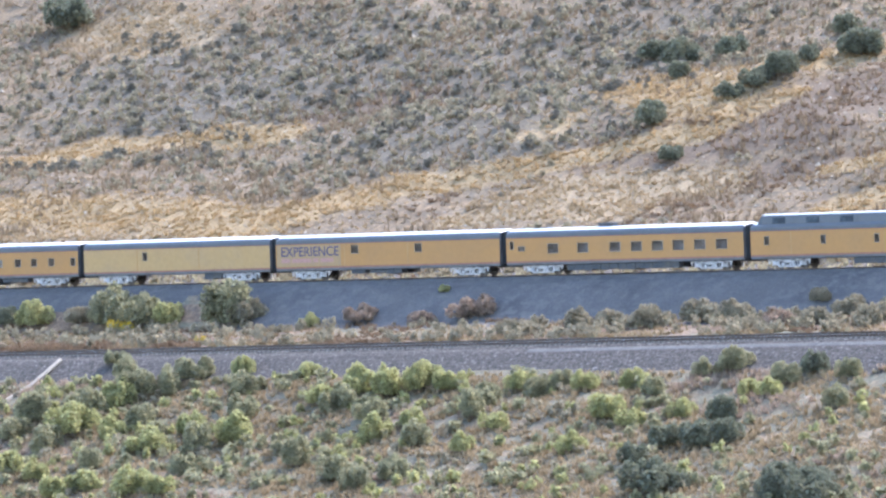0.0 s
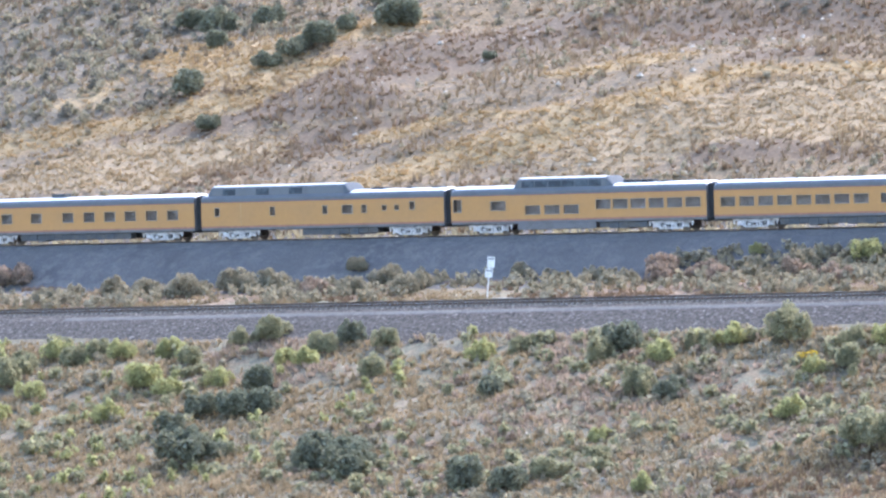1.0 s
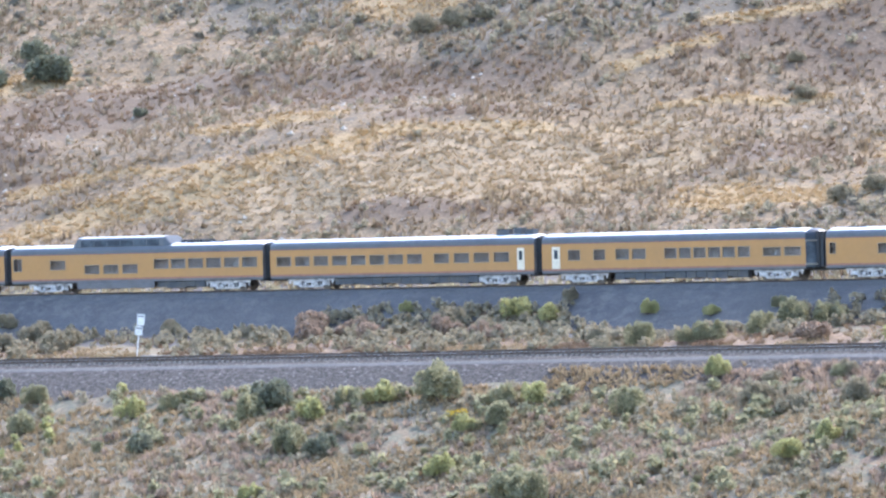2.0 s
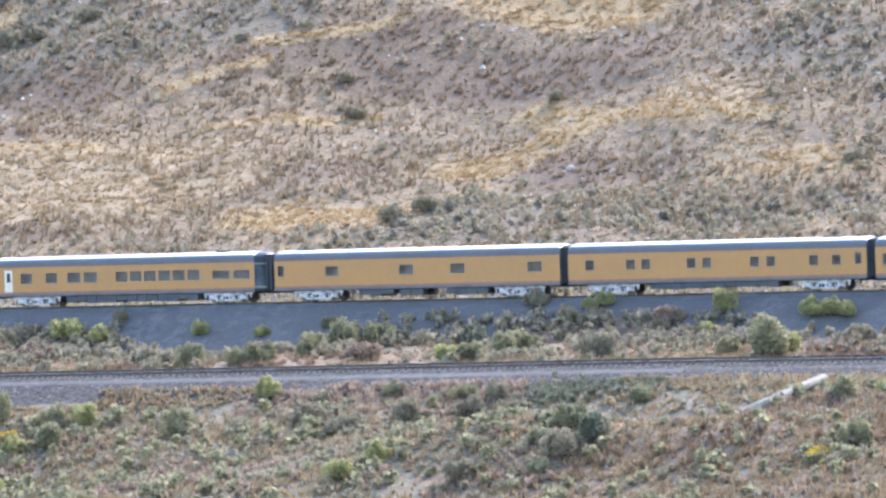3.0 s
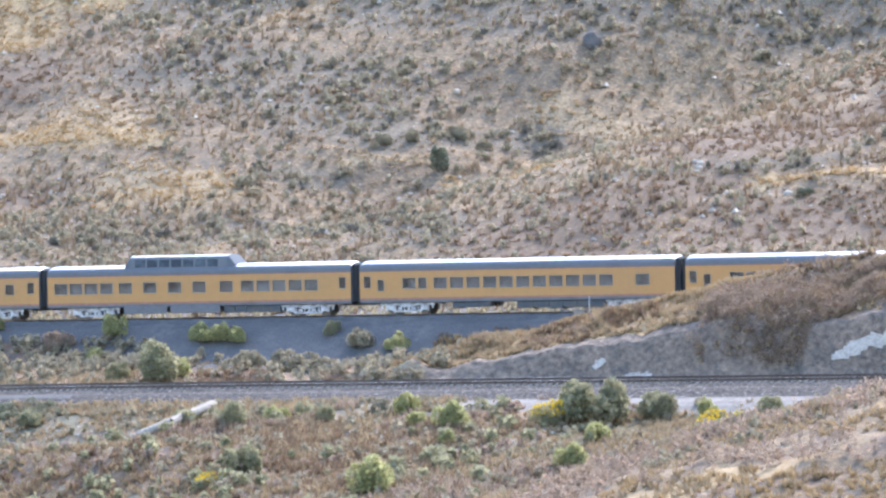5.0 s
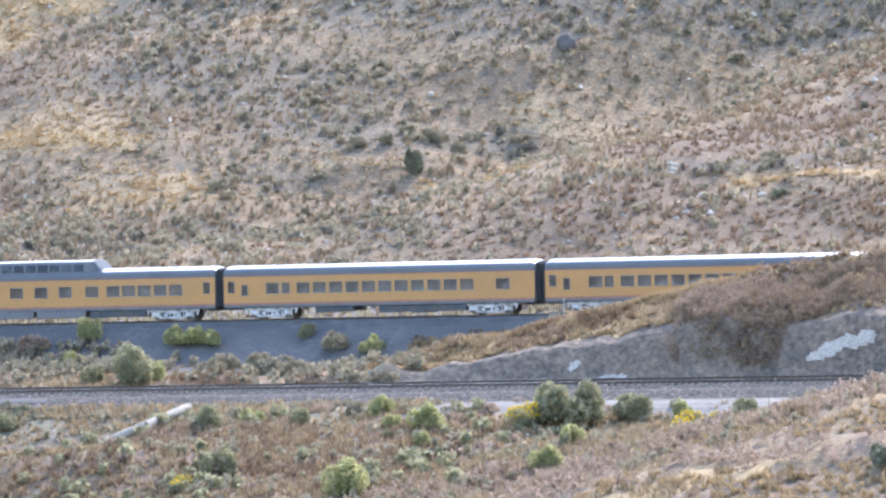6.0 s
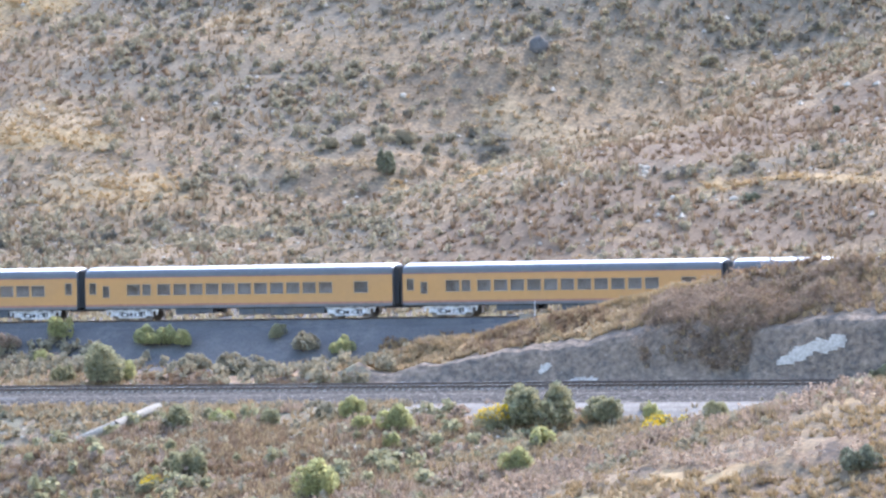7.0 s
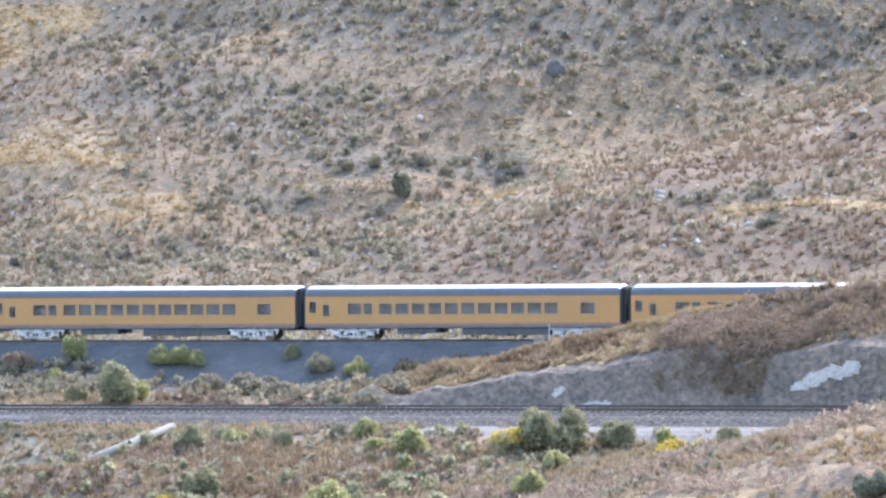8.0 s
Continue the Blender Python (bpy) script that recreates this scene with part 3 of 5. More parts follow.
def bogie_meshes():
    out = {}
    bm = bmesh.new()
    # one side frame, facing -y, with journal boxes, drop equaliser and springs
    box(bm, -1.62, 1.62, -0.07, 0.07, 0.75, 0.90, 0.03)
    box(bm, -0.34, 0.34, -0.09, 0.05, 0.52, 0.76, 0.03)
    rod(bm, (-0.95, -0.05, 0.78), (-0.34, -0.05, 0.58), 0.06)
    rod(bm, (0.95, -0.05, 0.78), (0.34, -0.05, 0.58), 0.06)
    for s in (-1, 1):
        box(bm, s * 1.28 - 0.19, s * 1.28 + 0.19, -0.16, 0.05, 0.32, 0.62, 0.03)
        box(bm, s * 1.28 - 0.30, s * 1.28 - 0.20, -0.08, 0.05, 0.26, 0.78, 0.02)
        box(bm, s * 1.28 + 0.20, s * 1.28 + 0.30, -0.08, 0.05, 0.26, 0.78, 0.02)
        rod(bm, (s * 1.28, -0.17, 0.46), (s * 1.28, -0.21, 0.46), 0.10, 0.08, 10)
        rod(bm, (s * 0.98, -0.02, 0.30), (s * 0.55, -0.02, 0.22), 0.05)
        box(bm, s * 1.80 - 0.20, s * 1.80 + 0.20, -0.05, 0.05, 0.66, 0.88, 0.03)
        box(bm, s * 1.86 - 0.06, s * 1.86 + 0.06, -0.05, 0.05, 0.42, 0.70, 0.02)
    box(bm, -1.02, 1.02, -0.05, 0.05, 0.16, 0.30, 0.03)
    # brake hangers, pipe and cylinder
    for k in (-0.86, -0.2, 0.2, 0.86):
        rod(bm, (k, -0.12, 0.20), (k * 0.92, -0.12, 0.84), 0.035, n=6)
    rod(bm, (-1.55, -0.14, 0.68), (1.55, -0.14, 0.68), 0.03, n=6)
    rod(bm, (-0.62, -0.15, 0.42), (-0.36, -0.15, 0.42), 0.10, n=10)
    rod(bm, (0.36, -0.15, 0.42), (0.62, -0.15, 0.42), 0.10, n=10)
    rod(bm, (0.08, -0.14, 0.28), (0.26, -0.14, 0.84), 0.05)
    bmesh.ops.scale(bm, vec=(1.1, 1.0, 1.05), verts=bm.verts)
    me = bpy.data.meshes.new("side_frame")
    bm.to_mesh(me)
    bm.free()
    me.materials.append(SILVER)
    out["frame"] = me
    bm = bmesh.new()
    for k in range(4):
        rod(bm, (0, 0, 0.075 * k), (0, 0, 0.075 * k + 0.05), 0.11, 0.11, 7)
    rod(bm, (0, 0, 0), (0, 0, 0.3), 0.07, n=6)
    me = bpy.data.meshes.new("spring")
    bm.to_mesh(me)
    bm.free()
    me.materials.append(UNDER)
    out["spring"] = me
    bm = bmesh.new()
    box(bm, -0.28, 0.28, -1.0, 1.0, 0.55, 0.86, 0.04)
    me = bpy.data.meshes.new("bolster")
    bm.to_mesh(me)
    bm.free()
    me.materials.append(UNDER)
    out["bolster"] = me
    bm = bmesh.new()
    for s in (-1, 1):
        rod(bm, (0, s * 0.70, 0), (0, s * 0.83, 0), 0.457, n=28)
        rod(bm, (0, s * 0.68, 0), (0, s * 0.70, 0), 0.485, n=28)
        rod(bm, (0, s * 0.83, 0), (0, s * 0.87, 0), 0.13, n=12)
        for k in range(4):
            a = k * math.pi / 2
            rod(bm, (0.28 * math.cos(a), s * 0.83, 0.28 * math.sin(a)), (0.28 * math.cos(a), s * 0.838, 0.28 * math.sin(a)), 0.06, n=8)
    rod(bm, (0, -1.1, 0), (0, 1.1, 0), 0.08, n=10)
    me = bpy.data.meshes.new("wheelset")
    bm.to_mesh(me)
    bm.free()
    me.materials.append(STEEL)
    out["wheels"] = me
    return out


BOGIE = bogie_meshes()


def window(car, a, b, c, d, sign):
    """Metal frame and pane in an opening."""
    y = sign * (HALF + 0.004)
    bm = bmesh.new()
    w = 0.045
    for p, q, r, s in ((a - w, b + w, c - w, c), (a - w, b + w, d, d + w), (a - w, a, c, d), (b, b + w, c, d)):
        box(bm, p, q, min(y, y - sign * 0.05), max(y, y - sign * 0.05) + (0.016 if sign > 0 else 0), r, s)
    f = part("window", bm, FRAMEGREY, car)
    bm = bmesh.new()
    yg = sign * (HALF - 0.05)
    box(bm, a - 0.01, b + 0.01, yg - 0.006, yg + 0.006, c - 0.01, d + 0.01)
    p = part("pane", bm, GLASS, f)
    p.visible_shadow = False
    return f


def rounded_section(half, z0, z1, crown, n=5):
    """Upright sides that lean in and an arched top."""
    pts = [(-half, z0), (-half + 0.10, z0 + (z1 - z0) * 0.80)]
    for i in range(n + 1):
        a = math.pi - math.pi * i / n
        pts.append((math.cos(a) * (half - 0.20), z1 - crown + math.sin(a) * crown))
    pts += [(half - 0.10, z0 + (z1 - z0) * 0.80), (half, z0)]
    return pts


def dome(car, L, u0, u1, height, panes, slant=0.7, glazed=True):
    """Raised roof section; panes is (first u, last u, count, width m)."""
    xa, xb = (u0 - 0.5) * L, (u1 - 0.5) * L
    top = 4.08 + height
    full = rounded_section(1.36, 3.50, top, 0.11)
    low = [(y * 0.97, min(z, 3.62 + (z - 3.5) * 0.14)) for y, z in full]
    mid = [(y * 0.99, 3.5 + (z - 3.5) * 0.86) for y, z in full]
    bm = bmesh.new()
    loft(bm, [[(x, y, z) for y, z in s] for x, s in ((xa, low), (xa + slant * 0.62, mid), (xa + slant * 0.85, full), (xb - slant * 1.25, full), (xb - slant * 0.95, mid), (xb, low))])
    # paint imitates sun: pale on upward faces, dark on sides; ends are glass
    for f in bm.faces:
        n = f.normal
        f.material_index = 2 if abs(n.x) > 0.06 else 1 if n.z > 0.62 else 0
    d = part("dome", bm, SHADEDGREY, car, "raised grey roof section, sunlit top and shaded sides painted in")
    d.data.materials.append(SUNLITGREY)
    d.data.materials.append(ENDGLASS)
    a, b, n, w = panes
    h0, h1 = 3.5 + (top - 3.5) * 0.30, 3.5 + (top - 3.5) * 0.74
    for i in range(n):
        u = a + (b - a) * (i / max(1, n - 1))
        x = (u - 0.5) * L
        for sign in (-1, 1):
            bm = bmesh.new()
            ins0, ins1 = 1.36 - 0.10 * 0.30 / 0.80, 1.36 - 0.10 * 0.74 / 0.80
            v = []
            for off in (0.014, -0.03):
                for xx, zz, hw in ((x - w / 2, h0, ins0), (x + w / 2, h0, ins0), (x + w / 2, h1, ins1), (x - w / 2, h1, ins1)):
                    v.append(bm.verts.new((xx, sign * (hw + off), zz)))
            for q in ((0, 1, 2, 3), (7, 6, 5, 4), (0, 4, 5, 1), (1, 5, 6, 2), (2, 6, 7, 3), (3, 7, 4, 0)):
                bm.faces.new([v[k] for k in q])
            bmesh.ops.recalc_face_normals(bm, faces=bm.faces)
            part("pane", bm, DOMEGLASS, d)
    return d


def car_thing(label, L, windows, paint=YELLOW, doors=(), raised=None, vents=(), gear=(), seams=(), skirted=(), observation=False, name="passenger_car"):
    """One railway car, on its rails at the origin. windows: (u0, u1, z0, z1) with u from coupling to coupling."""
    car = tagged(new(name), label, "railway car", "cars of the train")
    x0, x1 = -L / 2 + GAP, L / 2 - GAP
    if observation:
        x1 -= 1.1
    ops = [((a - 0.5) * L, (b - 0.5) * L, c, d) for a, b, c, d in windows]
    for sign in (-1, 1):
        bm = side_wall(L, ops, sign, 1.1 if observation else 0.0)
        part("side", bm, paint, car)
        for o in ops:
            window(car, *o, sign)
        bm = bmesh.new()
        y = sign * HALF
        box(bm, x0 + 0.02, x1 - 0.02, min(y, y + sign * 0.012), max(y, y + sign * 0.012), 3.225, 3.285)
        part("stripe", bm, RED, car, "thin red stripe")
        bm = bmesh.new()
        box(bm, x0 + 0.02, x1 - 0.02, min(y, y + sign * 0.012), max(y, y + sign * 0.012), 1.10, 1.245)
        part("stripe", bm, RED, car, "thin red stripe")
        bm = bmesh.new()
        box(bm, x0, x1, min(y, y - sign * 0.10), max(y, y - sign * 0.10), 0.90, 1.12, 0.012)
        part("sill", bm, SKIRT, car, "grey lower sill")
        for a, b in doors:
            xa, xb = (a - 0.5) * L, (b - 0.5) * L
            bm = bmesh.new()
            yd = sign * (HALF + 0.02)
            ya, yb = min(y, yd), max(y, yd)
            zm = 2.05
            box(bm, xa, xb, ya, yb, 1.26, zm)
            box(bm, xa, xa + (xb - xa) * 0.27, ya, yb, zm, 2.78)
            box(bm, xb - (xb - xa) * 0.27, xb, ya, yb, zm, 2.78)
            box(bm, xa, xb, ya, yb, 2.78, 3.02)
            dr = part("door", bm, CREAM, car, "cream entrance door")
            bm = bmesh.new()
            box(bm, xa + (xb - xa) * 0.27, xb - (xb - xa) * 0.27, ya, yb - 0.006 * (sign > 0) , zm, 2.78)
            part("pane", bm, DOMEGLASS, dr)
        for u in seams:
            xs = (u - 0.5) * L
            bm = bmesh.new()
            box(bm, xs - 0.03, xs + 0.03, min(y, y + sign * 0.018), max(y, y + sign * 0.018), 1.26, 3.2)
            part("door_track", bm, BUFF if paint is YELLOW else YELLOW, car)
        for a, b in skirted:
            bm = bmesh.new()
            box(bm, (a - 0.5) * L, (b - 0.5) * L, min(y, y - sign * 0.06), max(y, y - sign * 0.06), 0.36, 0.90, 0.03)
            part("skirt", bm, SKIRT, car, "grey equipment skirt")
    # roof
    bm = bmesh.new()
    prof = [(-y, z) for y, z in ROOF] + [(y, z) for y, z in ROOF[-2::-1]]
    drop = [(y * 0.985, 3.27 + (z - 3.27) * 0.86) for y, z in prof]
    loft(bm, [[(x, y, z) for y, z in s] for x, s in ((x0, drop), (x0 + 0.22, prof), (x1 - 0.22, prof), (x1, drop))])
    # crown takes the sunlit grey, eaves the shaded: sun painted into the roof
    for f in bm.faces:
        f.smooth = len(f.verts) == 4 and f.calc_center_median().z > 3.7
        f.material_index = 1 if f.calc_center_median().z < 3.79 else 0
    r = part("roof", bm, SUNLITGREY, car, "glossy grey arched roof, sunlit crown and shaded eaves painted in")
    r.data.materials.append(SHADEDGREY)
    # ends, floor and the lining behind the windows
    for x in (x0, x1 - 0.06):
        bm = bmesh.new()
        box(bm, x, x + 0.06, -HALF + 0.004, HALF - 0.004, 1.0, 3.268)
        part("end_wall", bm, SKIRT, car)
    bm = bmesh.new()
    box(bm, x0 + 0.1, x1 - 0.1, -0.75, 0.75, 1.25, 3.2)
    box(bm, x0 + 0.07, x1 - 0.07, -HALF + 0.1, HALF - 0.1, 1.0, 1.24)
    part("lining", bm, LINING, car)
    for s, xe in ((-1, -L / 2), (1, L / 2)):
        bm = bmesh.new()
        wall = x0 if s < 0 else x1
        n = 4
        for i in range(n):
            p, q = wall + (xe - wall) * i / n, wall + (xe - wall) * (i + 0.8) / n
            inset = 0.04 * (i % 2)
            box(bm, min(p, q), max(p, q), -1.12 + inset, 1.12 - inset, 1.02, 3.80 - inset)
        part("diaphragm", bm, RUBBER, car, "black accordion diaphragm")
        bm = bmesh.new()
        box(bm, min(wall - s * 1.2, xe), max(wall - s * 1.2, xe), -0.16, 0.16, 0.72, 0.95, 0.03)
        part("coupler", bm, UNDER, car)
    # underframe
    bm = bmesh.new()
    box(bm, x0 + 0.1, x1 - 0.1, -1.25, 1.25, 0.84, 1.0)
    part("underframe", bm, UNDER, car)
    for a, b, z in gear:
        xa, xb = (a - 0.5) * L, (b - 0.5) * L
        k = max(1, int((xb - xa) / 0.9))
        for i in range(k):
            p = xa + (xb - xa) * i / k
            q = p + (xb - xa) / k * random.uniform(0.97, 1.0)
            zz = z - 0.08 + random.uniform(-0.05, 0.10)
            for s in (-1, 1):
                bm = bmesh.new()
                box(bm, p, q, min(s * 0.55, s * 1.38), max(s * 0.55, s * 1.38), zz, 0.86, 0.03)
                part("equipment_case", bm, UNDER, car)
    # bogies
    for s in (-1, 1):
        bg = new("bogie")
        bg.parent = car
        bg.matrix_basis = pose(s * (L / 2 - 4.05), 0, 0)
        share("side_frame", BOGIE["frame"], bg, pose(0, -1.14, 0), "silver-painted truck frame")
        share("side_frame", BOGIE["frame"], bg, pose(0, 1.14, 0, 0, 0, 180), "silver-painted truck frame")
        share("bolster", BOGIE["bolster"], bg)
        for side in (-1.14, 1.14):
            for k in (-0.72, -0.48, 0.48, 0.72):
                share("spring", BOGIE["spring"], bg, pose(k, side, 0.31), "dark coil spring")
        for k in (-1.28, 1.28):
            share("wheelset", BOGIE["wheels"], bg, pose(k, 0, 0.457))
    for u, w, h in vents:
        bm = bmesh.new()
        x = (u - 0.5) * L
        box(bm, x - w / 2, x + w / 2, -0.42, 0.42, 3.96, 4.11 + h, 0.03)
        box(bm, x - w / 2 - 0.06, x + w / 2 + 0.06, -0.48, 0.48, 4.10 + h, 4.14 + h, 0.01)
        part("roof_vent", bm, UNDER, car)
    if raised:
        dome(car, L, *raised)
    if observation:
        # round glazed tail
        bm = bmesh.new()
        st = []
        for i in range(7):
            a = i / 6
            hw = HALF * math.sqrt(max(0.02, 1 - a ** 2.4))
            st.append([(x1 + 1.05 * a, y * hw / HALF, z - (0.25 * a * a if z > 3 else -0.0)) for y, z in
                       [(-HALF, 1.0), (-HALF, 1.9)] + [(-y, z) for y, z in ROOF] + [(y, z) for y, z in ROOF[-2::-1]] + [(HALF, 1.9), (HALF, 1.0)]])
        loft(bm, st)
        tail = part("tail", bm, DOMEGLASS, car, "rounded dark glazed tail end")
        for level, thick in ((1.25, 0.09), (3.1, 0.06)):
            bm = bmesh.new()
            p = [Vector((x1 + 1.07 * i / 6, -HALF * math.sqrt(max(0.02, 1 - (i / 6) ** 2.4)) - 0.02, level)) for i in range(7)]
            for q0, q1 in zip(p, p[1:]):
                rod(bm, q0, q1, thick, n=6)
            part("trim", bm, FRAMEGREY, tail)
    return car


def W(pairs, z0=1.94, z1=2.71):
    return [(a, b, z0, z1) for a, b in pairs]


def evenly(first, last, n, w):
    return [(first + (last - first) * i / (n - 1) - w / 2, first + (last - first) * i / (n - 1) + w / 2) for i in range(n)]


CAR = 25.9
small_door = lambda u: (u, u + 0.019, 2.05, 2.85)
GEAR = [(0.26, 0.44, 0.42), (0.46, 0.60, 0.36), (0.62, 0.74, 0.5)]
COACH = [small_door(0.028), (0.071, 0.089, 1.80, 2.60)] + W([(0.149, 0.188), (0.198, 0.222)]) + W(evenly(0.2655, 0.777, 11, 0.0385)) + W([(0.868, 0.908)])
TRAIN = []  # (car, coupling plane at its left, length)
S0 = [-201.88, -176.01, -153.24, -127.27, -101.2, -75.43, -49.66, -23.89, 1.78, 27.55, 53.32, 79.19, 105.06, 131.13, 157.1]


def ink(car, text, size, x, z, material, y):
    cu = bpy.data.curves.new("lettering", "FONT")
    cu.body, cu.size, cu.extrude, cu.align_x, cu.offset = text, size, 0.006, "CENTER", 0.018
    ob = bpy.data.objects.new("lettering", cu)
    me = bpy.data.meshes.new_from_object(ob)
    bpy.data.objects.remove(ob)
    me.materials.clear()
    me.materials.append(material)
    return share("lettering", me, car, pose(x, y, z, 90))


def build_train():
    n = "passenger_car"
    lens = [b - a for a, b in zip(S0, S0[1:])]
    u = lambda z, lo, hi: (z - lo) / (hi - lo)
    cars = []
    # sleeper with small square windows
    cars.append(car_thing("yellow sleeping car with small square windows", lens[0],
                          W([(0.16, 0.185), (0.26, 0.285), (0.36, 0.385), (0.46, 0.485), (0.60, 0.626), (0.688, 0.714), (0.766, 0.79), (0.848, 0.872), (0.952, 0.972)], 1.95, 2.6), gear=GEAR))
    # baggage cars
    cars.append(car_thing("yellow baggage car with one small door window", lens[1], [(u(775, 440, 1465), u(797, 440, 1465), 2.2, 2.9)],
                          paint=BUFF, seams=(u(745, 440, 1465), u(1075, 440, 1465)), gear=[(0.64, 0.73, 0.45)], name="baggage_car"))
    c = car_thing("yellow baggage car with a printed panel", lens[2], [(u(447, 25, 1240), u(483, 25, 1240), 2.35, 3.05), (u(783, 25, 1240), u(817, 25, 1240), 2.35, 3.05)],
                  seams=(u(410, 25, 1240), u(745, 25, 1240)), gear=[(0.34, 0.40, 0.5), (0.42, 0.56, 0.55)], name="baggage_car")
    L = lens[2]
    bm = bmesh.new()
    xa, xb = (u(48, 25, 1240) - 0.5) * L, (u(390, 25, 1240) - 0.5) * L
    box(bm, xa, xb, -HALF - 0.016, -HALF, 1.30, 3.18)
    part("printed_panel", bm, PANELBUFF, c, "pale printed panel with blue lettering")
    ink(c, "EXPERIENCE", 1.2, (xa + xb) / 2 + 0.1, 2.2, BLUEINK, -HALF - 0.018)
    bm = bmesh.new()
    at = xa + 0.5
    for w in (1.0, 2.2, 0.6, 1.5):
        box(bm, at, at + w, -HALF - 0.022, -HALF - 0.014, 1.62, 1.98)
        at += w + 0.22
    part("lettering_bars", bm, PINKINK, c, "faded red line of lettering")
    cars.append(c)
    # lounge with square windows
    a, b = 47, 1330
    cars.append(car_thing("yellow lounge car with square windows", lens[3],
                          [(u(85, a, b), u(103, a, b), 2.3, 2.95), (u(130, a, b), u(163, a, b), 2.15, 2.5)] + W([(u(p, a, b), u(p + 54, a, b)) for p in (288, 447, 617, 730, 840, 948, 1060, 1172)], 1.9, 2.68),
                          gear=[(0.26, 0.72, 0.38)], vents=((u(557, a, b), 1.5, 0.24), (u(210, a, b), 1.4, -0.02))))
    # tall power car
    a, b = 565, 1275
    cars.append(car_thing("yellow power car with a tall grey roof section", lens[4],
                          [(u(p, a, b), u(p + 12, a, b), 2.1, 2.78) for p in (615, 775, 925)] + [(u(980, a, b), u(1009, a, b), 2.08, 2.78), (u(1035, a, b), u(1048, a, b), 2.15, 2.75)] +
                          [(u(1093, a, b), u(1104, a, b), 2.3, 2.68), (u(1128, a, b), u(1139, a, b), 2.3, 2.68), (u(1170, a, b), u(1183, a, b), 2.3, 2.95)],
                          seams=(u(690, a, b),), raised=(u(588, a, b), u(1004, a, b), 0.62, (u(653, a, b), u(845, a, b), 3, 1.35)),
                          gear=[(0.42, 0.72, 0.4)], vents=((u(1062, a, b), 1.2, 0.08), (u(1150, a, b), 0.5, 0.08), (u(1225, a, b), 0.9, 0.05)), name="power_car"))
    # dome dining car
    a, b = 20, 765
    cars.append(car_thing("yellow dome dining car with grey dome", lens[5],
                          [(u(37, a, b), u(60, a, b), 1.95, 2.95)] + W([(u(145, a, b), u(187, a, b))], 2.05, 2.75) + [(u(p, a, b), u(p + 41, a, b), 1.65, 2.33) for p in (245, 300, 355)] +
                          W([(u(p, a, b), u(p + 40, a, b)) for p in (446, 494, 544, 595, 646, 697)], 1.98, 2.72),
                          raised=(u(205, a, b), u(495, a, b), 0.62, (u(250, a, b), u(440, a, b), 6, 1.25)), skirted=((0.27, 0.57),), gear=[(0.58, 0.76, 0.4)],
                          vents=tuple((u(p, a, b), 0.3, 0.16) for p in (508, 523, 538, 553, 568, 583)) + ((u(612, a, b), 0.9, 0.02),), name="dome_car"))
    # coaches with paired doors
    cars.append(car_thing("yellow coach with cream end door", lens[6], W(evenly(0.065, 0.551, 8, 0.051), 1.95, 2.66) + W(evenly(0.650, 0.868, 4, 0.052), 1.95, 2.66),
                          doors=((0.925, 0.951),), gear=[(0.25, 0.78, 0.36)], vents=((0.85, 1.2, 0.42), (0.905, 0.7, 0.5), (0.945, 0.8, 0.36))))
    a, b = 85, 1480
    cars.append(car_thing("yellow observation car with rounded glazed tail", lens[7],
                          W([(u(p, a, b), u(q, a, b)) for p, q in ((238, 293), (365, 418), (475, 537), (556, 620), (717, 772), (788, 842), (858, 914), (930, 985), (1000, 1057), (1075, 1130))]) +
                          W([(u(1197, a, b), u(1280, a, b)), (u(1300, a, b), u(1376, a, b))], 1.98, 2.6),
                          doors=((u(155, a, b), u(195, a, b)),), gear=[(0.27, 0.74, 0.38)], vents=((u(1210, a, b), 0.9, 0.06), (0.09, 0.8, 0.0)), observation=True, name="observation_car"))
    cars.append(car_thing("yellow sleeping car with four wide windows", lens[8], [small_door(0.026)] + W([(0.192, 0.234), (0.445, 0.490), (0.620, 0.665), (0.880, 0.925)], 2.02, 2.74),
                          gear=[(0.30, 0.42, 0.45), (0.44, 0.52, 0.4), (0.60, 0.74, 0.42)], vents=((0.1, 1.6, 0.0),)))
    a, b = 632, 1167
    cars.append(car_thing("yellow sleeping car with paired windows", lens[9],
                          W([(u(p, a, b), u(p + 14, a, b)) for p in (671, 743, 770, 850, 877, 960, 988, 1062, 1101)], 2.0, 2.72) + [small_door(u(1140, a, b))],
                          gear=[(0.28, 0.70, 0.5)], vents=((0.86, 1.6, 0.0),)))
    a, b = 95, 1535
    cars.append(car_thing("yellow dome lounge car with grey dome", lens[10],
                          W([(u(p, a, b), u(p + 57, a, b)) for p in (150, 220, 290, 362, 451, 564, 679, 792, 917, 1015, 1087, 1160, 1234, 1306)], 1.95, 2.72) + [small_door(u(1463, a, b))],
                          raised=(u(465, a, b), u(995, a, b), 0.70, (u(545, a, b), u(880, a, b), 7, 0.85)), skirted=((0.26, 0.40), (0.41, 0.57)), gear=[(0.58, 0.76, 0.42)], name="dome_car"))
    first = car_thing("yellow coach with a long row of windows", lens[11], COACH, gear=[(0.30, 0.42, 0.55), (0.50, 0.60, 0.38), (0.60, 0.77, 0.36)])
    cars.append(first)
    cars.append(copy_thing(first, Matrix()))
    cars.append(copy_thing(first, Matrix()))
    for c, s, l in zip(cars, S0, lens):
        TRAIN.append((c, s + l / 2))


build_train()


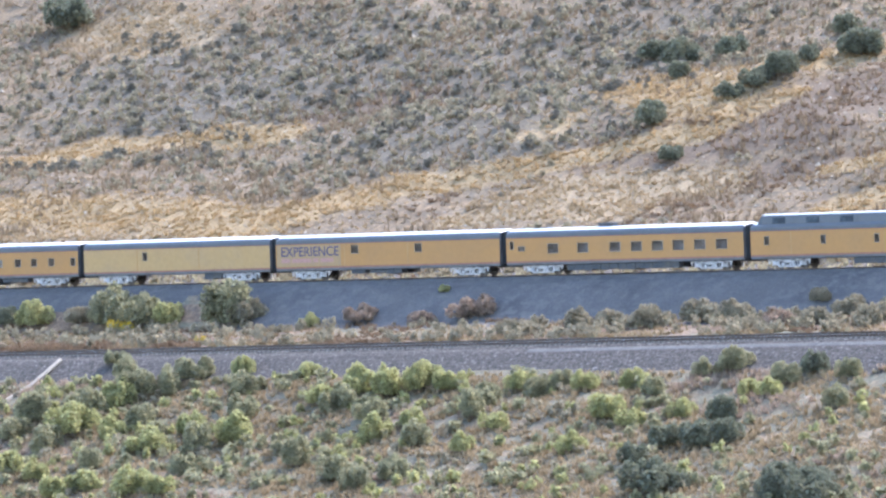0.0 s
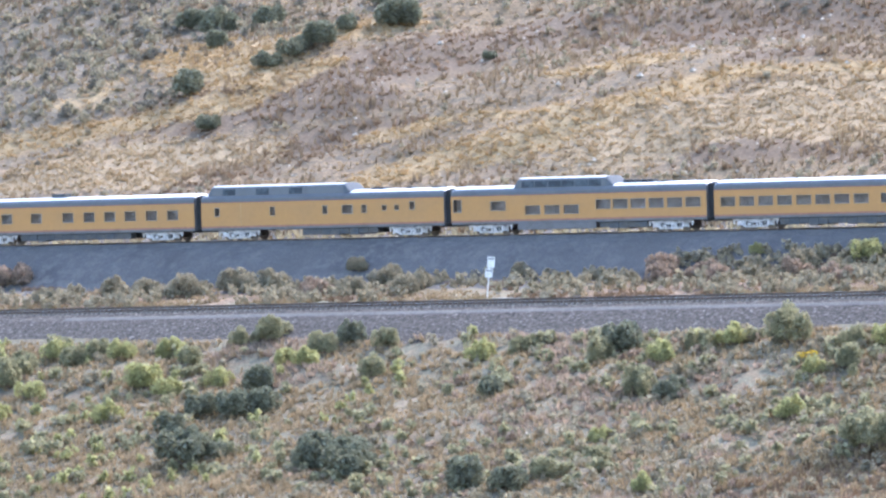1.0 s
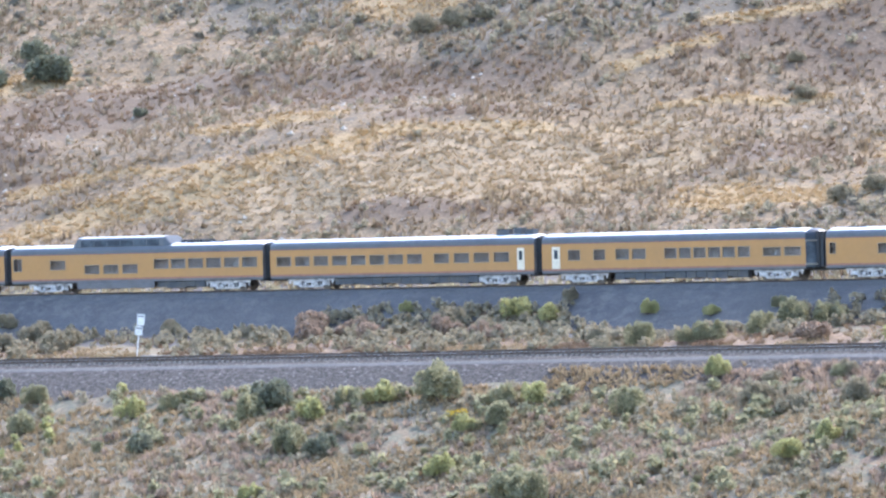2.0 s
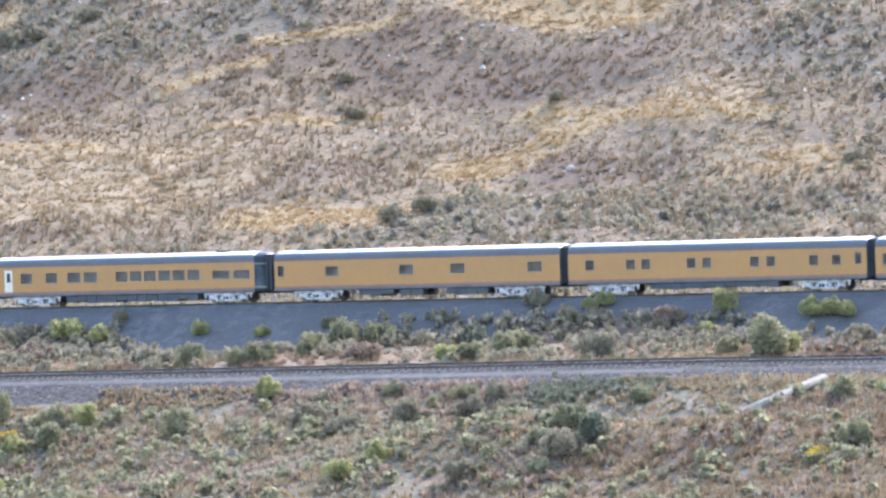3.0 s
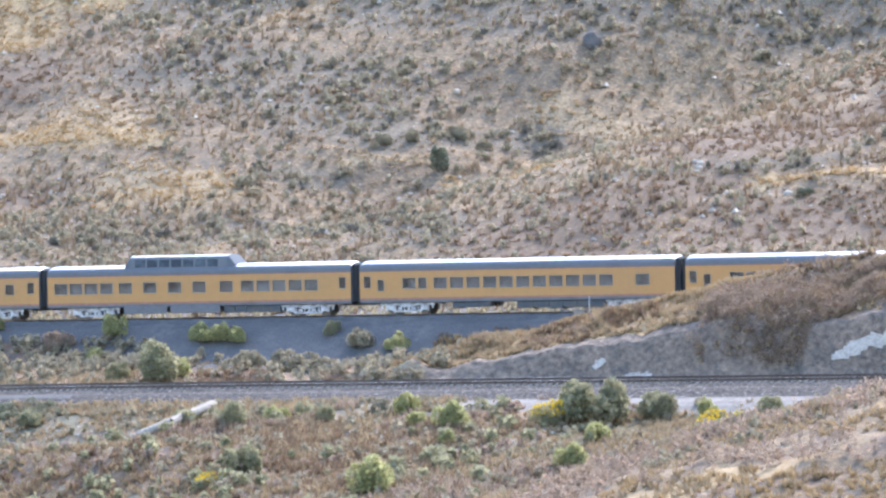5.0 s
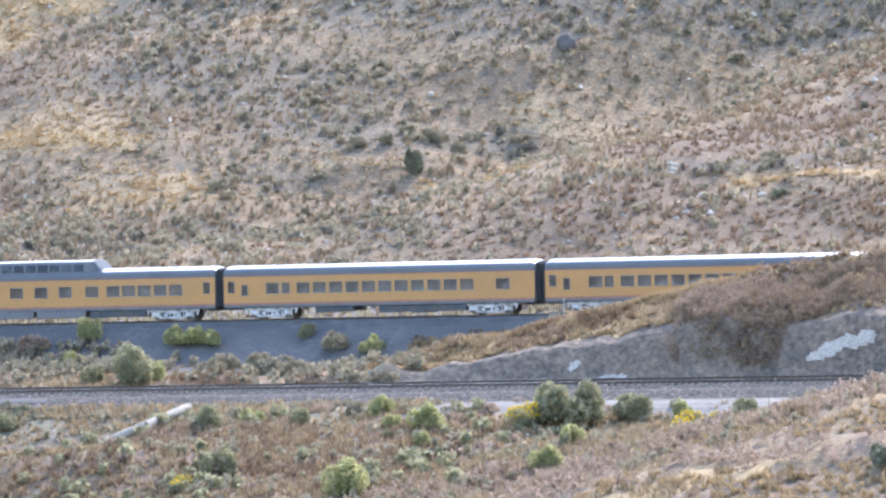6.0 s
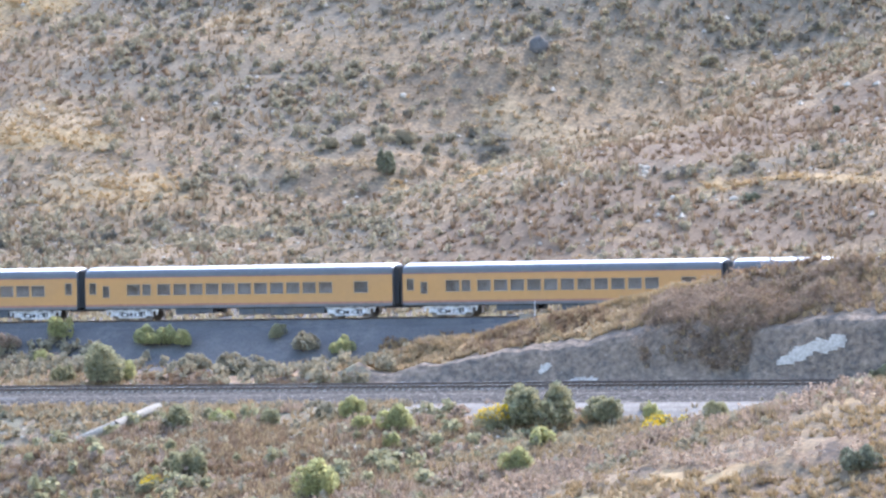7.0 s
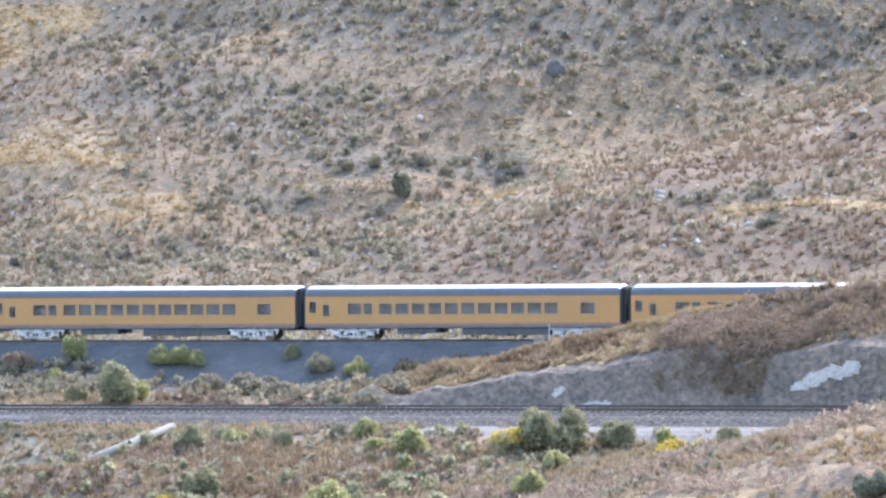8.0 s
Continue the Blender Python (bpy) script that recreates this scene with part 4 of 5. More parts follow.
# ---- plants and stones ----
def leaf_cloud(rng, lobes, n, size):
    """Small leaf faces on the outside of a few lobes; lobes: centre, radii."""
    V, F = [], []
    w = np.array([l[1].prod() ** 0.5 for l in lobes])
    pick = rng.choice(len(lobes), n, p=w / w.sum())
    c = np.array([l[0] for l in lobes])[pick]
    r = np.array([l[1] for l in lobes])[pick]
    d = rng.normal(size=(n, 3))
    d /= np.linalg.norm(d, axis=1)[:, None]
    d[:, 2] = np.where(d[:, 2] < -0.8, -d[:, 2], d[:, 2])
    p = c + d * r * (0.55 + 0.5 * rng.random((n, 1)) ** 0.6)
    p[:, 2] = np.maximum(p[:, 2], 0.03)
    t = rng.normal(size=(n, 3)) + np.array([0, 0, 0.25]) + d * 0.5
    t /= np.linalg.norm(t, axis=1)[:, None]
    q = np.cross(t, rng.normal(size=(n, 3)))
    q /= np.linalg.norm(q, axis=1)[:, None]
    s = size * (0.6 + 0.9 * rng.random((n, 1)))
    v = np.stack([p - q * s * 0.62, p + t * s * 0.8, p + q * s * 0.62, p - t * s * 0.6], 1)
    return v


def bush_lobes(rng, w, h, k, spread=0.72):
    out = []
    for _ in range(k):
        a, d = rng.uniform(0, 2 * math.pi), math.sqrt(rng.uniform(0, 1)) * spread * w
        hh = h * rng.uniform(0.6, 1.0) * (1 - 0.42 * (d / w) ** 2)
        rr = w * rng.uniform(0.26, 0.42)
        out.append((np.array([math.cos(a) * d, math.sin(a) * d, hh * 0.5]), np.array([rr, rr, hh * 0.5])))
    return out


def quads_mesh(name, v, materials, index=None):
    n = len(v)
    f = np.arange(n * 4).reshape(n, 4)
    return mesh_from(name, v.reshape(-1, 3).tolist(), f.tolist(), materials, False, index)


def bush_thing(name, label, category, seed, w, h, leaves, size, material, k=6, bloom=0.0):
    """A shrub of about w radius and h height: stems and a ragged crown."""
    rng = np.random.default_rng(seed)
    base = tagged(new(name), label, category, "shrubs on the slopes")
    lobes = bush_lobes(rng, w, h, k)
    v = leaf_cloud(rng, lobes, leaves, size)
    crown = new("crown", quads_mesh("crown", v, (material,)))
    crown.parent = base
    if bloom:
        top = leaf_cloud(rng, [(c + np.array([0, 0, 0.12 * h]), r * 0.95) for c, r in lobes[: max(2, int(k * bloom))]], int(leaves * 0.5), size * 0.9)
        top = top[top[:, 0, 2] > h * 0.35]
        fl = new("blossoms", quads_mesh("blossoms", top, (BLOOM,)))
        fl.parent = base
        fl["label"] = "bright yellow flower heads"
    bm = bmesh.new()
    for c, r in lobes:
        rod(bm, (c[0] * 0.15, c[1] * 0.15, -0.15), tuple(c), 0.035 * max(1, h), 0.012, 5)
    part("trunk", bm, TWIG, base)
    return base


def on_ground(x, y, dz=0.0):
    return float(ground_z(x, y)) + dz


def sow(make, spots, seed):
    """The first stands as built, the others are copies; spots: x, y, scale."""
    rng = np.random.default_rng(seed)
    for i, (x, y, s) in enumerate(spots):
        ob = make[i] if i < len(make) else None
        m = Matrix.LocRotScale((x, y, on_ground(x, y, -0.05)), Euler((0, 0, rng.uniform(0, 6.28))), None)
        if ob is None:
            ob = copy_thing(make[i % len(make)], m)
        else:
            ob.matrix_basis = m
        s *= (1.4 if x < -110 else 1.05) if y > 5 else 0.95 if y > -5.6 else 1.22 if y > -21 else 1.22 if x < -30 or x > 45 else 1.08
        ob.scale = (s * rng.uniform(0.85, 1.15), s * rng.uniform(0.85, 1.15), s * rng.uniform(0.9, 1.25))


def tuft_units(rng, kinds, blades, h, spread):
    out = []
    for _ in range(kinds):
        a = rng.uniform(0, 6.28, blades)
        b = rng.uniform(0, 0.35, blades) * spread
        foot = np.stack([np.cos(a) * b, np.sin(a) * b, 0 * a - 0.03], 1)
        lean = rng.uniform(0.15, 0.8, blades) * spread
        tip = foot + np.stack([np.cos(a) * lean, np.sin(a) * lean, h * rng.uniform(0.5, 1.1, blades)], 1)
        wv = np.stack([-np.sin(a), np.cos(a), 0 * a], 1) * (0.068 * rng.uniform(0.6, 1.3, (blades, 1)))
        out.append(np.stack([foot - wv, foot + wv, tip], 1))
    return np.array(out)


def brush_units(rng, kinds, leaves, w, h, size):
    return np.array([leaf_cloud(rng, bush_lobes(rng, w, h, 4, 0.5), leaves, size) for _ in range(kinds)])


def scatter(name, label, category, units, xy, scale, material, seed):
    """One mesh of many small plants, each a turned and scaled unit."""
    rng = np.random.default_rng(seed)
    n, corners = len(xy), units.shape[2]
    z = ground_z(xy[:, 0], xy[:, 1])
    pick = rng.integers(0, len(units), n)
    a = rng.uniform(0, 6.28, n)
    u = units[pick] * scale[:, None, None, None]
    ca, sa = np.cos(a)[:, None, None], np.sin(a)[:, None, None]
    X = u[..., 0] * ca - u[..., 1] * sa + xy[:, 0][:, None, None]
    Y = u[..., 0] * sa + u[..., 1] * ca + xy[:, 1][:, None, None]
    Z = u[..., 2] + z[:, None, None]
    v = np.stack([X, Y, Z], -1).reshape(-1, 3)
    nf = len(v) // corners
    me = bpy.data.meshes.new(name)
    me.vertices.add(len(v))
    me.vertices.foreach_set("co", v.astype(np.float32).ravel())
    me.loops.add(nf * corners)
    me.loops.foreach_set("vertex_index", np.arange(nf * corners, dtype=np.int32))
    me.polygons.add(nf)
    me.polygons.foreach_set("loop_start", np.arange(0, nf * corners, corners, dtype=np.int32))
    me.materials.append(material)
    me.update()
    me.validate()
    return tagged(new(name, me), label, category, kind="stuff")


def hill_points(rng, n):
    """Even spots over the part of the hill that faces the valley here."""
    y = rng.uniform(6.5, 135, n)
    x = rng.uniform(-210 - 0.9 * y, 100 - 0.25 * y)
    return np.stack([x, y], 1)


def slope_points(rng, n, x0, x1, y0, y1):
    return np.stack([rng.uniform(x0, x1, n), rng.uniform(y0, y1, n)], 1)


def dress_hill():
    rng = np.random.default_rng(5)
    p = hill_points(rng, 52000)
    more = hill_points(rng, 90000)
    tended = np.maximum(patch(more[:, 0], more[:, 1], GOLD_SPOTS), patch(more[:, 0], more[:, 1], KHAKI_SPOTS))
    p = np.concatenate([p, more[tended + rng.uniform(-0.3, 0.3, len(more)) > 0]])
    inside = lambda q, spots, k: patch(q[:, 0], q[:, 1], spots) + k * rough(q[:, 0], q[:, 1], 5, 3) + rng.uniform(-0.5, 0.5, len(q)) > 0
    lump = rough(p[:, 0], p[:, 1], 16, 8)
    gold = inside(p, GOLD_SPOTS, 0.15) | (lump > 0.95)
    khaki = ~gold & inside(p, KHAKI_SPOTS, 0.35)
    rus = ~gold & ~khaki & (inside(p, RUSSET_SPOTS, 0.4) | ((lump < -0.6) & (shrubby(p[:, 0], p[:, 1]) < 0.5)))
    rest = ~gold & ~khaki & ~rus
    sc = rng.uniform(0.6, 1.4, len(p))
    scatter("golden_grass", "golden dry grass on the hillside", "grass", tuft_units(rng, 8, 9, 0.30, 0.6), p[gold], sc[gold], GOLD, 1)
    scatter("khaki_grass", "khaki dry grass on the foot of the hillside", "grass", tuft_units(rng, 8, 9, 0.32, 0.6), p[khaki], sc[khaki], KHAKI, 21)
    scatter("straw_grass", "pale straw-coloured grass on the hillside", "grass", tuft_units(rng, 8, 8, 0.26, 0.6), p[rest], sc[rest], STRAW, 2)
    scatter("russet_brush", "russet dead brush on the hillside", "brush", tuft_units(rng, 8, 11, 0.34, 0.55), p[rus], sc[rus], RUSSET, 3)

    def shrub_lean(q):
        """How readily shrubs grow at a spot."""
        x, y = q[:, 0], q[:, 1]
        return 1.3 * np.clip(patch(x, y, SCRUB_SPOTS) + 0.3, 0, 0.8) - 1.8 * (patch(x, y, GOLD_SPOTS) > -0.1) - 1.5 * (patch(x, y, KHAKI_SPOTS) > -0.1) - 0.6 * (patch(x, y, RUSSET_SPOTS) > 0)
    p = hill_points(rng, 19000)
    dens = rough(p[:, 0], p[:, 1], 22, 9) + 0.7 * shrubby(p[:, 0], p[:, 1]) - 0.4 * smooth(-20, -60, p[:, 0]) + 0.3 * smooth(-40, 0, p[:, 0]) + shrub_lean(p)
    p = p[dens + rng.uniform(-0.8, 0.8, len(p)) > 0.15]
    scatter("sagebrush", "grey-green sagebrush dotted over the hillside", "sagebrush", brush_units(rng, 10, 26, 0.55, 0.7, 0.20), p, rng.uniform(0.4, 1.25, len(p)), SAGE, 4)
    p = hill_points(rng, 4600)
    dens = rough(p[:, 0], p[:, 1], 14, 19) + 0.4 * shrubby(p[:, 0], p[:, 1]) - 0.45 * smooth(-20, -60, p[:, 0]) + shrub_lean(p)
    p = p[dens + rng.uniform(-0.5, 0.5, len(p)) > 0.42]
    scatter("chaparral", "grey-green chaparral clumps over the hillside", "chaparral", brush_units(rng, 10, 90, 0.8, 0.85, 0.165), p, rng.uniform(0.55, 1.3, len(p)), SAGE, 14)
    # dark round shrubs on the scrub-covered slopes
    p = hill_points(rng, 9000)
    dens = patch(p[:, 0], p[:, 1], SCRUB_SPOTS) + 0.5 * rough(p[:, 0], p[:, 1], 10, 23) + 0.5 * shrubby(p[:, 0], p[:, 1]) - 0.8 * (patch(p[:, 0], p[:, 1], GOLD_SPOTS) > 0)
    p = p[(dens > 0.1) & (rng.uniform(0, 1, len(p)) < 0.55)]
    scatter("dark_scrub", "dark grey-green scrub oak dotted over the hillside", "scrub", brush_units(rng, 10, 110, 0.75, 0.85, 0.125), p, rng.uniform(0.5, 1.2, len(p)) * np.interp(p[:, 0], [-150, -60], [1.15, 0.85]), SCRUBLEAF, 24)
    # tall weeds, standing in loose drifts
    p = hill_points(rng, 46000)
    p = p[rough(p[:, 0], p[:, 1], 10, 29) + rng.uniform(-0.5, 0.5, len(p)) - 0.8 * (patch(p[:, 0], p[:, 1], GOLD_SPOTS) > 0) - 0.5 * (patch(p[:, 0], p[:, 1], KHAKI_SPOTS) > 0) > -0.1]
    scatter("tall_weeds", "tall dry brown weeds drifting over the hillside", "weeds", tuft_units(rng, 8, 7, 0.75, 0.34), p, rng.uniform(0.5, 1.35, len(p)), DRYWEED, 17)
    # dry weeds along the foot of the hill
    p = np.stack([rng.uniform(-215, 90, 5200), rng.uniform(5.2, 9.5, 5200)], 1)
    scatter("trackside_weeds", "pale dry weeds behind the upper track", "weeds", tuft_units(rng, 8, 9, 0.45, 0.4), p, rng.uniform(0.5, 1.3, len(p)), PALEWEED, 16)


dress_hill()


def dress_slopes():
    rng = np.random.default_rng(15)
    # before the lower line
    p = slope_points(rng, 62000, -185, 112, -80, -31.5)
    p = np.concatenate([p, slope_points(rng, 2600, -25, 60, -32, -28.9)])
    p = p[~((p[:, 0] > 53) & (p[:, 1] > -34.4)) | (rng.uniform(0, 1, len(p)) < 0.06)]
    lump = rough(p[:, 0], p[:, 1], 8, 18)
    sc = rng.uniform(0.6, 1.4, len(p))
    a, b = lump > -0.25, lump < -0.45
    scatter("straw_grass", "pale straw-coloured grass below the lower track", "grass", tuft_units(rng, 8, 8, 0.36, 0.42), p[a], sc[a], KHAKI, 5)
    scatter("russet_brush", "russet dead brush below the lower track", "brush", tuft_units(rng, 8, 9, 0.45, 0.5), p[b], sc[b], DEADWOOD, 6)
    p = np.concatenate([slope_points(rng, 2400, -185, 110, -85, -32), slope_points(rng, 700, -40, 24, -75, -33)])
    scatter("sagebrush", "grey-green sagebrush below the lower track", "sagebrush", brush_units(rng, 10, 40, 0.6, 0.75, 0.175), p, rng.uniform(0.5, 1.25, len(p)), SAGE, 7)
    p = slope_points(rng, 26000, -185, 112, -80, -32)
    p = p[~((p[:, 0] > 53) & (p[:, 1] > -34.4))]
    p = p[rough(p[:, 0], p[:, 1], 7, 59) + rng.uniform(-0.5, 0.5, len(p)) > -0.1]
    scatter("tall_weeds", "tall dry brown weeds below the lower track", "weeds", tuft_units(rng, 8, 8, 0.6, 0.36), p, rng.uniform(0.5, 1.3, len(p)), STRAW, 18)
    # between the lines
    p = slope_points(rng, 9000, -215, 100, -20, -8)
    p = np.concatenate([p, slope_points(rng, 3000, 42, 100, -14, -4), slope_points(rng, 2600, 43, 66, -17, -8)])
    p = np.concatenate([p, slope_points(rng, 5000, -215, 50, -20.9, -18.2)])
    p = p[~((p[:, 0] > 44) & (p[:, 1] < np.where(p[:, 0] < 64, -16.8, -12)))]
    lump = rough(p[:, 0], p[:, 1], 6, 28)
    sc = rng.uniform(0.5, 1.3, len(p))
    a, b = lump > 0, lump < -0.3
    scatter("straw_grass", "pale dry grass between the two tracks", "grass", tuft_units(rng, 8, 8, 0.36, 0.42), p[a], sc[a], STRAW, 8)
    scatter("russet_brush", "russet dead brush between the two tracks", "brush", tuft_units(rng, 8, 9, 0.4, 0.5), p[b], sc[b], RUSSET, 9)


dress_slopes()

# SHRUBS: x, y, size
SPOTS_D_hill_0 = [(-266.7, 101.7, 2.55), (-165.5, 74.4, 1.41), (-160.9, 72.8, 1.68), (-155.8, 64.7, 1.11), (-147.7, 48.7, 1.67), (-142.6, 54.6, 1.08), (-140.3, 65.1, 1.09), (-136.1, 68.1, 1.91), (-129.9, 98.1, 1.41), (-119.0, 57.4, 0.69), (54.9, 64.4, 0.47), (58.0, 32.9, 0.67)]
SPOTS_D_low_0 = [(-76.1, -52.9, 1.08), (-76.0, -48.6, 1.53), (-75.1, -42.3, 1.32), (-73.6, -32.1, 1.23), (-73.2, -48.1, 1.74), (-71.1, -47.3, 1.52), (-69.1, -60.4, 1.91), (-67.5, -59.7, 1.49), (-57.2, -60.5, 1.68), (-55.8, -62.5, 1.67), (-54.6, -59.8, 1.67), (-52.1, -44.8, 1.28), (-51.7, -63.9, 1.66), (-45.7, -35.6, 1.72), (-38.6, -68.1, 2.02), (-35.7, -45.0, 1.26), (-33.4, -70.8, 1.6), (26.9, -51.8, 1.56), (108.8, -99.1, 1.2)]
SPOTS_D_mid_0 = [(-180.3, -6.9, 1.56), (-2.5, -11.9, 1.29)]
SPOTS_G_low_0 = [(-7.9, -38.8, 1.03), (-4.7, -31.7, 1.04), (-4.0, -35.7, 1.24), (0.3, -38.5, 1.23), (0.6, -30.2, 0.83), (5.0, -31.0, 0.65), (5.2, -37.4, 1.22), (8.7, -34.3, 1.23), (9.3, -31.4, 1.03), (19.0, -55.8, 1.36), (25.6, -54.2, 1.55), (49.1, -33.9, 0.79), (63.3, -35.5, 0.78)]
SPOTS_G_mid_0 = [(-171.4, -6.9, 1.29), (-151.6, -7.2, 1.51), (-115.9, -16.0, 0.96), (-111.2, -12.7, 1.43), (-108.4, -11.6, 1.19), (-103.2, -13.2, 1.42), (-99.3, -11.3, 1.42), (-95.9, -11.1, 1.41), (-90.6, -6.4, 0.94), (-86.1, -7.9, 1.17), (-85.7, -14.4, 1.16), (-85.5, -9.7, 1.17), (-80.4, -12.2, 1.16), (-79.4, -15.4, 1.15), (-73.6, -7.3, 0.93), (-69.5, -8.0, 0.7), (-64.8, -8.7, 0.8), (-46.5, -7.7, 1.35), (-42.2, -9.6, 1.12), (-37.6, -4.2, 0.9), (-27.9, -16.8, 0.87), (-5.0, 5.9, 1.33), (-1.3, -3.1, 1.31), (2.4, -5.2, 1.08), (10.8, -17.4, 1.26), (30.7, -14.4, 1.04), (33.0, -12.5, 1.25), (36.3, -6.3, 1.05)]
SPOTS_G_mid_1 = [(36.4, -14.6, 1.04)]
SPOTS_L_low_0 = [(-141.5, -36.9, 1.44), (-140.6, -43.8, 1.89), (-137.1, -56.1, 1.39), (-135.0, -45.3, 1.41), (-133.8, -56.8, 1.15), (-132.9, -30.7, 0.96), (-128.1, -60.5, 1.37), (-127.6, -49.1, 1.62), (-126.7, -44.7, 1.16), (-126.2, -59.2, 1.37), (-125.3, -31.3, 0.99), (-121.8, -45.6, 1.62), (-119.3, -61.8, 1.58), (-119.2, -37.3, 1.17), (-116.0, -61.7, 1.12), (-116.0, -36.0, 1.63), (-113.1, -35.9, 1.62), (-110.7, -34.5, 1.62), (-107.8, -34.5, 1.39), (-107.7, -45.1, 1.36), (-105.6, -42.2, 1.14), (-100.9, -34.3, 1.15), (-96.2, -44.3, 1.12), (-96.0, -48.4, 1.12), (-93.2, -36.3, 1.02), (-88.9, -34.9, 1.13), (-85.6, -42.9, 1.56), (-83.4, -51.1, 1.31)]
SPOTS_L_low_1 = [(-82.9, -43.9, 1.11), (-80.1, -40.6, 1.11), (-76.4, -36.9, 1.0), (-74.0, -37.4, 1.11), (-58.4, -36.4, 1.2), (-40.3, -39.0, 1.06), (-39.5, -35.0, 0.96), (-36.2, -35.2, 1.28), (-36.0, -54.4, 0.83), (-25.6, -41.4, 1.04), (-23.6, -34.7, 1.27), (-23.4, -68.7, 0.99), (-23.1, -49.0, 1.23), (-10.2, -30.4, 1.05), (8.9, -55.8, 1.18), (10.3, -52.5, 1.18), (41.6, -35.0, 0.99), (51.0, -33.8, 0.89), (54.0, -39.3, 0.78), (56.5, -39.6, 1.16), (58.1, -44.2, 0.67), (59.7, -61.4, 1.85), (70.0, -47.1, 0.95), (70.9, -54.4, 1.12), (73.6, -34.9, 0.77)]
SPOTS_L_mid_0 = [(-176.9, -7.3, 1.55), (-160.6, -7.5, 1.52), (-143.3, -8.6, 0.9), (-132.0, -4.1, 0.69), (-52.1, -5.3, 0.82), (-41.3, -6.4, 1.12), (-38.2, -6.7, 1.12), (-29.5, -6.1, 0.8), (-23.6, -6.4, 0.66), (-1.3, -18.2, 1.06), (3.6, -3.7, 0.87), (4.6, -3.3, 1.08), (15.1, -7.4, 0.85), (15.4, -4.4, 1.4), (22.6, -5.2, 1.35), (24.2, -5.2, 1.45), (25.7, -5.3, 1.2), (26.1, -17.1, 1.04), (39.4, -6.7, 0.84)]
SPOTS_O_hill_0 = [(-154.9, 73.1, 1.68), (-144.6, 77.8, 1.39), (-141.0, 57.0, 1.35), (-139.3, 40.1, 1.06), (-139.3, 59.3, 1.62), (-101.2, 79.7, 1.35), (-97.7, 80.1, 1.61), (-94.8, 80.4, 1.34), (-90.5, 83.2, 1.34), (-57.8, 73.2, 0.93), (-53.7, 67.2, 1.02), (-35.6, 71.3, 1.0), (-31.7, 31.6, 1.19), (-30.4, 35.3, 1.19), (10.4, 62.0, 0.75), (12.5, 63.3, 0.85), (14.5, 67.5, 0.7), (15.5, 66.6, 0.9), (17.8, 66.2, 0.75)]
SPOTS_O_low_0 = [(-148.8, -28.5, 0.98), (-147.1, -40.8, 1.92), (-146.3, -44.6, 1.43), (-145.7, -31.1, 1.21), (-143.2, -39.4, 1.67), (-140.9, -35.4, 1.44), (-140.1, -47.4, 1.41), (-138.5, -34.5, 1.43), (-137.8, -31.3, 1.44), (-133.8, -42.7, 1.41), (-129.7, -55.1, 1.15), (-129.0, -34.8, 1.42), (-125.6, -39.8, 1.4), (-123.8, -47.9, 1.39), (-119.7, -53.8, 1.37), (-116.3, -38.6, 1.62), (-111.2, -41.3, 1.38), (-109.5, -52.3, 1.35), (-103.2, -55.8, 1.34), (-101.7, -47.2, 1.35), (-101.7, -37.8, 1.14), (-100.8, -41.3, 1.36), (-98.9, -58.7, 1.32), (-98.0, -55.3, 1.33), (-97.9, -35.7, 1.37), (-96.1, -34.7, 1.14), (-85.3, -37.9, 1.12), (-83.6, -32.5, 1.01)]
SPOTS_O_low_1 = [(-81.3, -31.5, 1.24), (-74.4, -34.7, 1.11), (-69.4, -33.4, 1.11), (-66.3, -39.6, 1.09), (-55.3, -34.8, 0.87), (-46.5, -38.1, 1.29), (-39.4, -43.7, 1.27), (-38.8, -44.8, 1.05), (-38.6, -36.2, 1.07), (-32.6, -67.7, 1.21), (-31.9, -61.3, 1.02), (-31.6, -34.9, 1.7), (-25.9, -35.0, 1.27), (-23.2, -39.8, 1.25), (-13.9, -37.9, 1.66), (-10.2, -61.3, 1.79), (-7.7, -62.6, 1.58), (0.3, -30.8, 0.8), (6.7, -31.6, 1.03), (22.0, -33.3, 0.9), (23.9, -49.2, 1.37), (39.4, -37.9, 1.19), (45.5, -36.0, 0.79), (48.3, -56.4, 1.13), (65.9, -36.6, 2.25)]
SPOTS_O_low_2 = [(70.2, -35.0, 1.36), (78.0, -35.2, 0.96)]
SPOTS_O_mid_0 = [(-167.6, -7.4, 2.05), (-164.1, -7.3, 2.04), (-153.9, -7.6, 2.77), (-23.6, -18.2, 1.21), (-19.7, -17.7, 0.87), (-18.2, -16.9, 1.08), (-18.1, -5.5, 0.88), (-15.8, -12.6, 1.3), (-15.4, -7.7, 1.31), (-12.5, -7.7, 1.31), (0.5, -17.9, 1.06), (2.1, -14.4, 1.28), (2.5, -12.7, 1.07), (21.3, -17.1, 0.83), (24.7, -18.5, 1.91), (33.3, -4.6, 0.85), (85.3, -20.2, 0.79)]
SPOTS_R_low_0 = [(74.9, -51.6, 0.75)]
SPOTS_R_mid_0 = [(-138.5, -7.5, 1.49), (-132.0, -7.8, 1.23), (-126.2, -7.3, 1.71), (-89.5, -13.8, 1.4), (-59.6, -7.1, 1.6), (-58.0, -9.7, 1.36), (-55.4, -7.9, 1.36), (-51.9, -11.0, 1.35), (-46.3, -8.9, 1.35), (-40.0, -13.3, 1.33), (-9.5, -16.1, 1.29), (11.0, -5.6, 1.07)]
SPOTS_T_hill_0 = [(16.3, 59.5, 0.91)]
